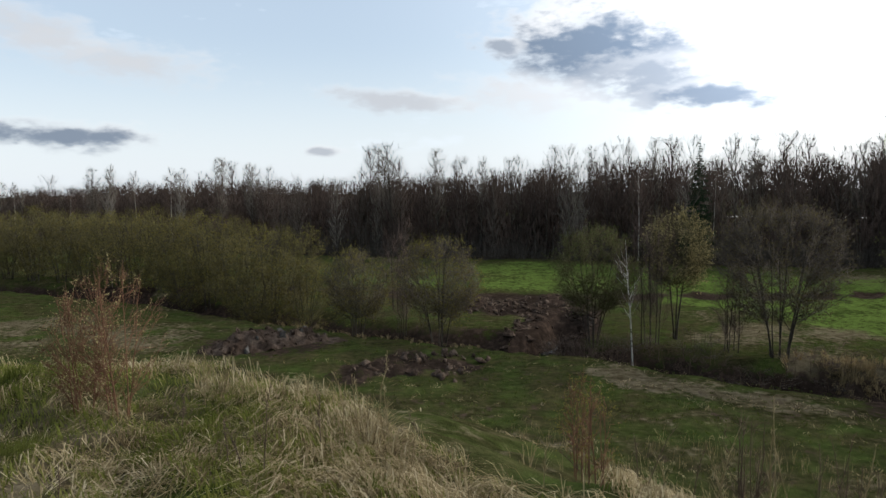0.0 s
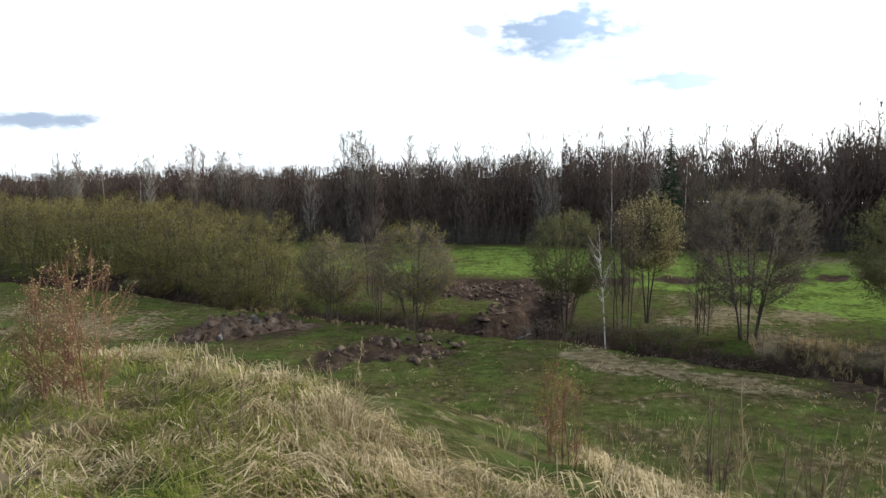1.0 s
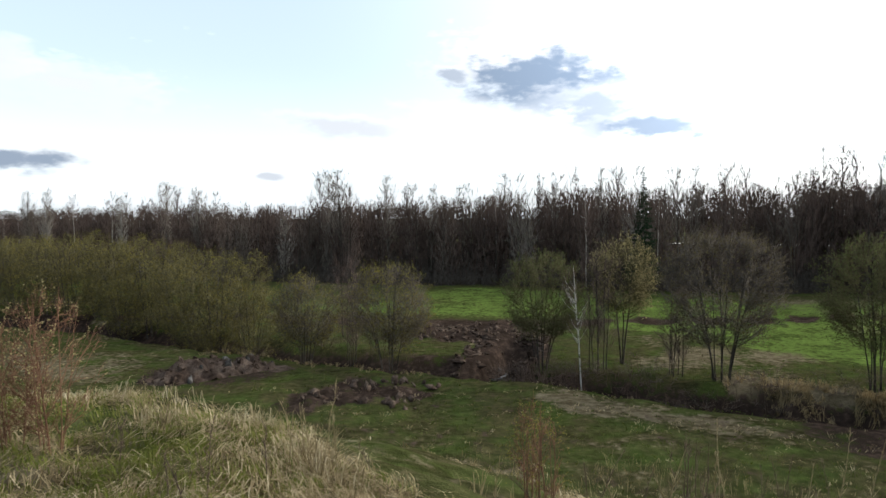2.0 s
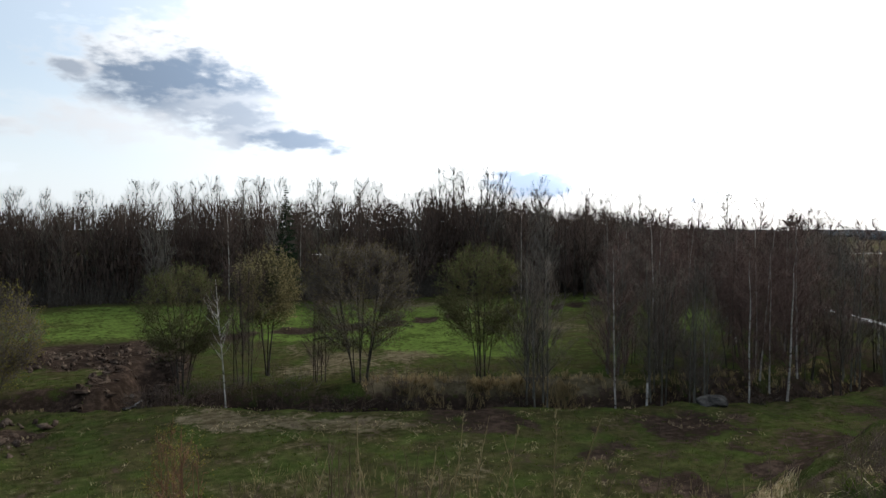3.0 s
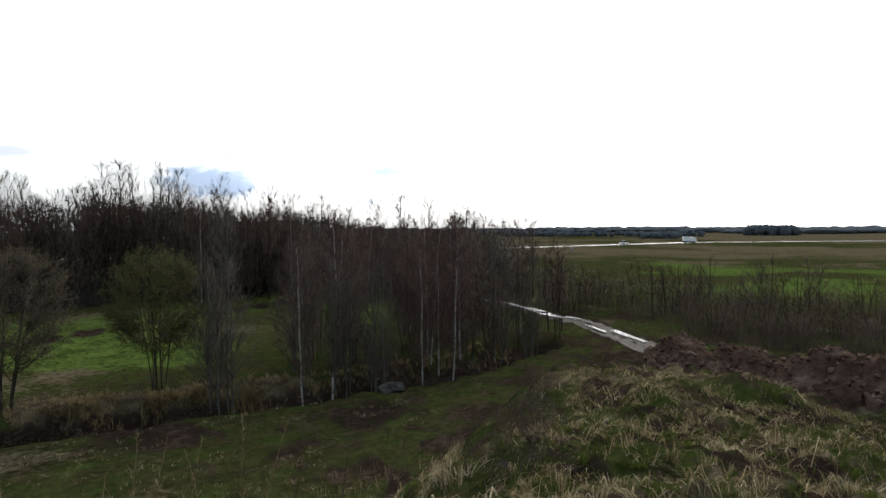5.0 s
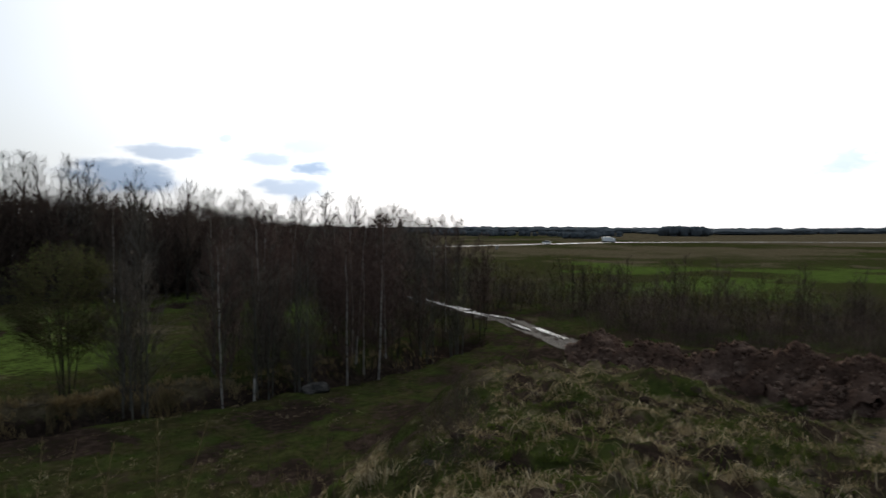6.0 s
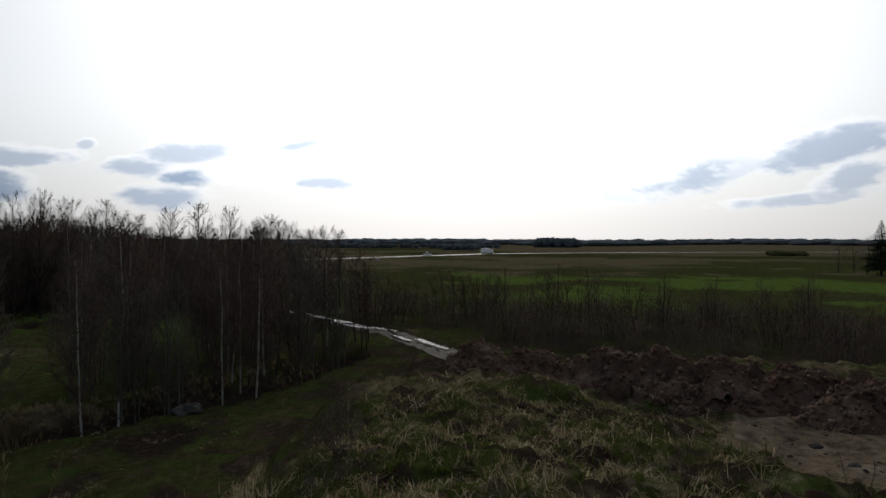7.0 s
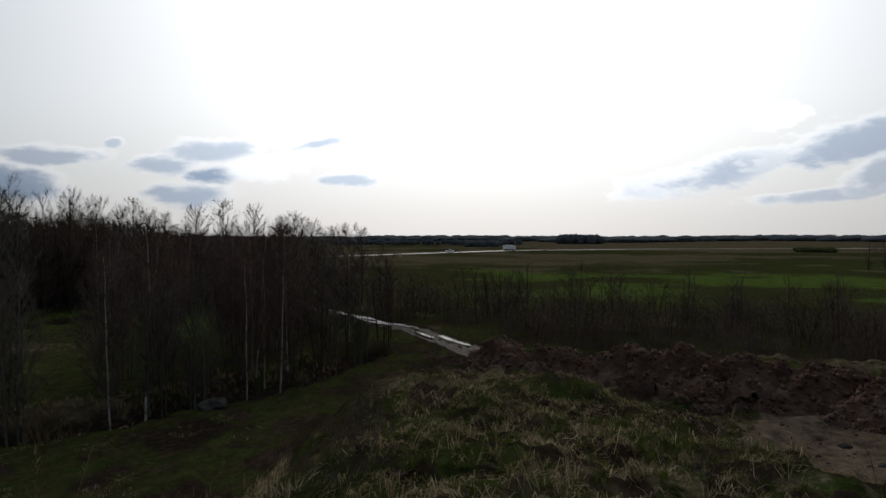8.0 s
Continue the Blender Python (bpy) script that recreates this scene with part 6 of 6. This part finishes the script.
def stalk(x, y, tall, seed, mat, label, lean=0.20, heads=10):
    """A dead weed stalk with a few side shoots."""
    rng = np.random.default_rng(seed)
    s = Soup()
    f = np.linspace(0, 1, 6)
    bend = rng.normal(0, lean, 2) * tall
    pts = np.stack([bend[0] * f ** 1.5, bend[1] * f ** 1.5, tall * f - 0.05 * (f == 0)], 1)
    pts = pts + rng.normal(0, 0.012, (6, 3)) * f[:, None]
    s.tube(pts, 0.0036 * (1 - f) + 0.0018, 5)
    ob = on_ground(new("weed_stalk", s.mesh("weed_stalk", mat)), x, y, 0.0)
    n = heads * 4
    t = rng.uniform(0.3, 1.0, n)
    st = np.stack([np.interp(t, f, pts[:, k]) for k in range(3)], 1)
    a = rng.uniform(0, 6.28, n)
    ln = rng.uniform(0.05, 0.22, n) * (1.25 - t)
    s = Soup()
    s.spikes(st, np.stack([np.cos(a) * ln * 0.6, np.sin(a) * ln * 0.6, ln], 1), 0.0022)
    tagged(part("side_growth", s.mesh("side_growth", mat), ob), kind="stuff")
    return tagged(ob, label, "weed", "dead weed stalks")


DARK_W, PALE_W = "thin dark dead weed stalk in the grass", "pale dry grass stalk with a bent tip"
# bearing, distance and elevation of the tip
CREST_WEEDS = [(10.9, 5.9, -16.2, STALK), (15.7, 5.2, -15.4, STALK), (17.4, 5.2, -18.0, STALK), (22.0, 6.6, -15.2, STALK), (18.5, 5.4, -18.0, STALK), (31.5, 4.4, -19.0, STALK), (20.2, 7.6, -12.3, STRAW),
      (7.5, 6.2, -14.6, STRAW), (6.2, 6.4, -14.2, STRAW), (7.0, 6.0, -15.4, STRAW), (8.6, 6.5, -14.8, STRAW), (5.0, 6.1, -16.0, STRAW), (2.0, 6.4, -18.5, STALK), (-23.5, 6.2, -18.8, STRAW),
      (-27.0, 6.0, -16.6, STRAW), (-24.8, 6.6, -19.2, STALK), (-20.8, 6.8, -20.0, STALK), (-30.5, 6.4, -17.6, STALK), (-34.6, 6.4, -16.2, STRAW)]
SLOPE_WEEDS = [(-17.2, 7.0, -19.4, STALK), (-26.8, 5.6, -17.4, STRAW), (-22.6, 5.5, -19.4, STRAW), (-36.6, 5.8, -16.2, STRAW), (-38.6, 6.0, -15.2, STRAW), (-43.8, 6.2, -13.4, STRAW), (-44.4, 6.0, -14.2, STRAW),
      (-51.8, 6.4, -17.0, STALK), (-54.2, 6.6, -18.0, STALK), (-16.6, 6.6, -20.2, STALK), (-30.2, 6.0, -18.6, STALK), (-46.0, 6.0, -18.4, STALK), (-41.4, 6.0, -17.8, STRAW), (-37.4, 6.6, -17.2, STRAW),
      (-28.6, 6.4, -18.4, STRAW), (-32.6, 6.2, -18.8, STRAW), (-96.9, 9.8, -11.6, STALK), (-97.2, 9.9, -13.0, STALK), (-96.5, 9.7, -15.0, STALK)]
MOUND_WEEDS = [(-109.0, 9.6, -14.4, STALK), (-109.6, 9.7, -15.6, STALK), (-72.6, 12.5, -8.9, STALK), (-71.9, 12.8, -10.3, STALK), (-73.4, 12.4, -12.0, STALK), (-66.5, 9.6, -14.8, STALK), (-60.6, 8.4, -16.2, STALK),
      (-54.6, 7.2, -18.6, STALK), (-58.0, 7.6, -17.5, STALK), (-63.0, 8.6, -16.0, STALK), (-68.0, 10.5, -13.8, STALK), (-99.5, 11.0, -15.6, STALK), (-19.0, 7.4, -20.4, STRAW), (-25.6, 7.2, -19.8, STALK),
      (-29.4, 7.4, -19.0, STALK), (-32.0, 7.6, -18.2, STALK), (-35.4, 7.6, -18.6, STALK), (-12.2, 6.4, -21.8, STALK), (-8.6, 6.0, -21.2, STRAW)]
for k, (az, d, el, mat) in enumerate(CREST_WEEDS + SLOPE_WEEDS + MOUND_WEEDS):
    x_, y_ = at_az(az, d)
    tall = max(0.3, EYE + d * math.tan(radians(el)) - float(height(x_, y_)))
    stalk(x_, y_, tall, 700 + k, mat, DARK_W if mat is STALK else PALE_W)

# stones lying in the grass
for k, (az, d, s) in enumerate([(-76.7, 13.4, 0.17), (-66.0, 9.0, 0.13), (-60.5, 14.5, 0.16), (-57.4, 13.0, 0.14), (-104.0, 15.0, 0.14), (-101.0, 15.6, 0.10), (-109, 16.5, 0.16), (-106.5, 18.5, 0.18)]):
    ob = on_ground(new("stone", rock_mesh("stone", 40 + k, (s, s * 0.8, s * 0.6), STONE, 3, 0.2)), *at_az(az, d), 0.02, k)
    tagged(ob, "small grey stone lying in the grass", "stone", "stones in the grass")


def leaf_mesh(bend):
    """A broad leaf one metre long, folded along its rib and bent over."""
    f = np.linspace(0, 1, 6)
    wide = 0.16 * np.sin(np.pi * np.clip(f * 0.94 + 0.06, 0, 1)) ** 0.7
    z = 0.04 + bend * (f - 0.75 * f ** 2)
    v = np.concatenate([np.stack([f, s * wide, z + 0.25 * wide * abs(s)], 1) for s in (-1, 0, 1)])
    k = np.arange(5)
    q = np.concatenate([np.stack([b + k, b + k + 1, b + k + 7, b + k + 6], 1) for b in (0, 6)])
    return mesh_from("leaf", v, [q], BLADE)


LEAVES = [leaf_mesh(b) for b in (0.35, 0.6, 0.9)]


def rosette(x, y, size, seed):
    """A broad-leaved weed lying flat in the turf."""
    r = random.Random(seed)
    root = on_ground(new("weed_rosette"), x, y, 0.0)
    for k in range(8):
        part("leaf", LEAVES[k % 3], root, m=Matrix.Rotation(0.785 * k + r.uniform(-0.3, 0.3), 4, "Z") @ Matrix.Scale(size * r.uniform(0.6, 1.15), 4))
    return tagged(root, "broad-leaved green weed lying flat in the turf", "weed", "weeds on the mound")


wrng = random.Random(21)
for k in range(130):
    az_, d_ = wrng.uniform(-62, -101), wrng.uniform(6.5, 14)
    x_, y_ = at_az(az_, d_)
    if inside(np.array(x_), np.array(y_), MOUND) > 0:
        rosette(x_, y_, wrng.uniform(0.07, 0.19), 800 + k)
# stones in the brook and on the bare clay
crng = random.Random(22)
clod_meshes = [rock_mesh("clod", 70 + k, (0.10, 0.08, 0.05), [STONE, DEBRIS, DEBRIS][k % 3], 1, 0.4) for k in range(6)]
for k in range(150):
    az_, d_ = crng.uniform(-97.5, -113), crng.uniform(12.5, 20)
    ob = new("clod", clod_meshes[crng.choice([0, 1, 1, 3, 4, 4, 2])])
    on_ground(ob, *at_az(az_, d_), 0.0, crng.uniform(0, 6.28))
    ob.scale = [crng.uniform(0.25, 0.9)] * 3
    tagged(ob, "loose clod lying on the bare clay", "clod", "clods on the clay")
for k in range(26):
    t_ = crng.random()
    ob = new("stone", clod_meshes[crng.choice([0, 2, 3, 5])])
    on_ground(ob, 4.2 + 3.6 * t_ + crng.uniform(-0.8, 0.8), 35.0 + 5.2 * t_ + crng.uniform(-0.6, 0.6), 0.0, crng.uniform(0, 6.28))
    ob.scale = [crng.uniform(1.0, 2.6)] * 3
    tagged(ob, "rough stone in the bed of the brook", "stone", "stones in the brook")


for k in range(70):
    x_, y_ = at_az(crng.uniform(-61, -99), crng.uniform(7, 17))
    if inside(np.array(x_), np.array(y_), MOUND) > 0:
        ob = on_ground(new("clod", clod_meshes[crng.choice([1, 2, 4, 5])]), x_, y_, 0.0, crng.uniform(0, 6.28))
        ob.scale = [crng.uniform(0.5, 1.6)] * 3
        tagged(ob, "dark clod lying in the turf of the mound", "clod", "clods on the mound")
# broken earth on the churned ground before the brook and on the trodden mud
lumps_ = Soup()
ball = rock_mesh("lump", 111, (1.0, 0.75, 0.5), DEBRIS, 1, 0.45)
ball_v = np.array([v.co[:] for v in ball.vertices])
ball_t = np.array([p.vertices[:] for p in ball.polygons])
erng = np.random.default_rng(23)
for poly, count in ((PLOUGH, 330), (MUD, 150)):
    lo_, hi_ = np.min(poly, axis=0), np.max(poly, axis=0)
    for k in range(count):
        x_, y_ = erng.uniform(lo_, hi_)
        if inside(np.array(x_), np.array(y_), poly) > 0.1:
            spin_ = np.array(Euler(erng.uniform(0, 6.28, 3)).to_matrix())
            lumps_.put((ball_v * (0.05 + 0.26 * erng.random() ** 2)) @ spin_ + np.array([x_, y_, float(height(x_, y_)) + 0.02]), t=ball_t)
tagged(new("loose_earth", lumps_.mesh("loose_earth", DEBRIS)), "brown lumps of churned-up earth", "earth", kind="stuff")

# torn turf and clods along the brook's gully
turf = [rock_mesh("clod", 90 + k, (0.22, 0.17, 0.12), DEBRIS, 2, 0.5) for k in range(4)]
for k in range(90):
    t_ = crng.random()
    ob = new("clod", turf[k % 4])
    side_ = crng.choice([-1, 1]) * crng.uniform(0.9, 2.4)
    on_ground(ob, 5.2 + 3.0 * t_ + side_, 36.0 + 9.0 * t_ + crng.uniform(-0.8, 0.8), 0.02, crng.uniform(0, 6.28))
    ob.scale = [crng.uniform(0.5, 1.7)] * 3
    tagged(ob, "dark clod of torn turf beside the brook", "clod", "clods by the brook")
tagged(new("brook_water", ribbon("brook_water", [(5.6, 36.4), (6.4, 37.6), (7.4, 39.4), (7.6, 40.2)], 0.14, -1.02, WATER, 4)), "shallow glinting water in the brook's gully", "water", kind="structure")


def grass_tuft(x, y, size, seed, mat, label):
    """A single clump of arching dry blades."""
    rng = np.random.default_rng(seed)
    n = 30
    a = rng.uniform(0, 6.28, n)
    ln = size * rng.uniform(0.5, 1.2, n)
    fl = rng.uniform(0.35, 0.97, n)
    tip = np.stack([np.cos(a) * ln * fl, np.sin(a) * ln * fl, ln * np.sqrt(1 - fl ** 2) * 0.8], 1)
    mid = tip * np.array([0.4, 0.4, 0.8]) + np.array([0, 0, 0.02])
    s = Soup()
    s.blades(rng.normal(0, 0.035, (n, 3)) * np.array([1, 1, 0]) - np.array([0, 0, 0.02]), mid, tip, 0.0045)
    ob = on_ground(new("grass_tuft", s.mesh("grass_tuft", mat)), x, y, 0.0)
    return tagged(ob, label, "grass tuft", "grass tufts on the mound")


for k in range(190):
    az_, d_ = wrng.uniform(-62, -104), wrng.uniform(6.5, 17)
    x_, y_ = at_az(az_, d_)
    if inside(np.array(x_), np.array(y_), MOUND) > -0.4 and inside(np.array(x_), np.array(y_), CLAY) < 0:
        grass_tuft(x_, y_, wrng.uniform(0.14, 0.42), 900 + k, STRAW if wrng.random() < 0.7 else BLADE, "arching clump of dry grass on the mound")
for az_, d_, s_ in [(7.2, 6.3, 0.6), (6.0, 6.1, 0.7), (5.0, 5.9, 0.6), (8.2, 6.5, 0.55), (3.5, 5.7, 0.45), (18.8, 8.2, 0.5), (20.5, 8.4, 0.55), (1.5, 5.5, 0.4), (12.0, 7.6, 0.4), (-2.0, 5.2, 0.4), (-5, 4.9, 0.35)]:
    grass_tuft(*at_az(az_, d_), s_, int(900 + 50 * d_), STRAW, "tall pale tuft of dry grass on the crest")
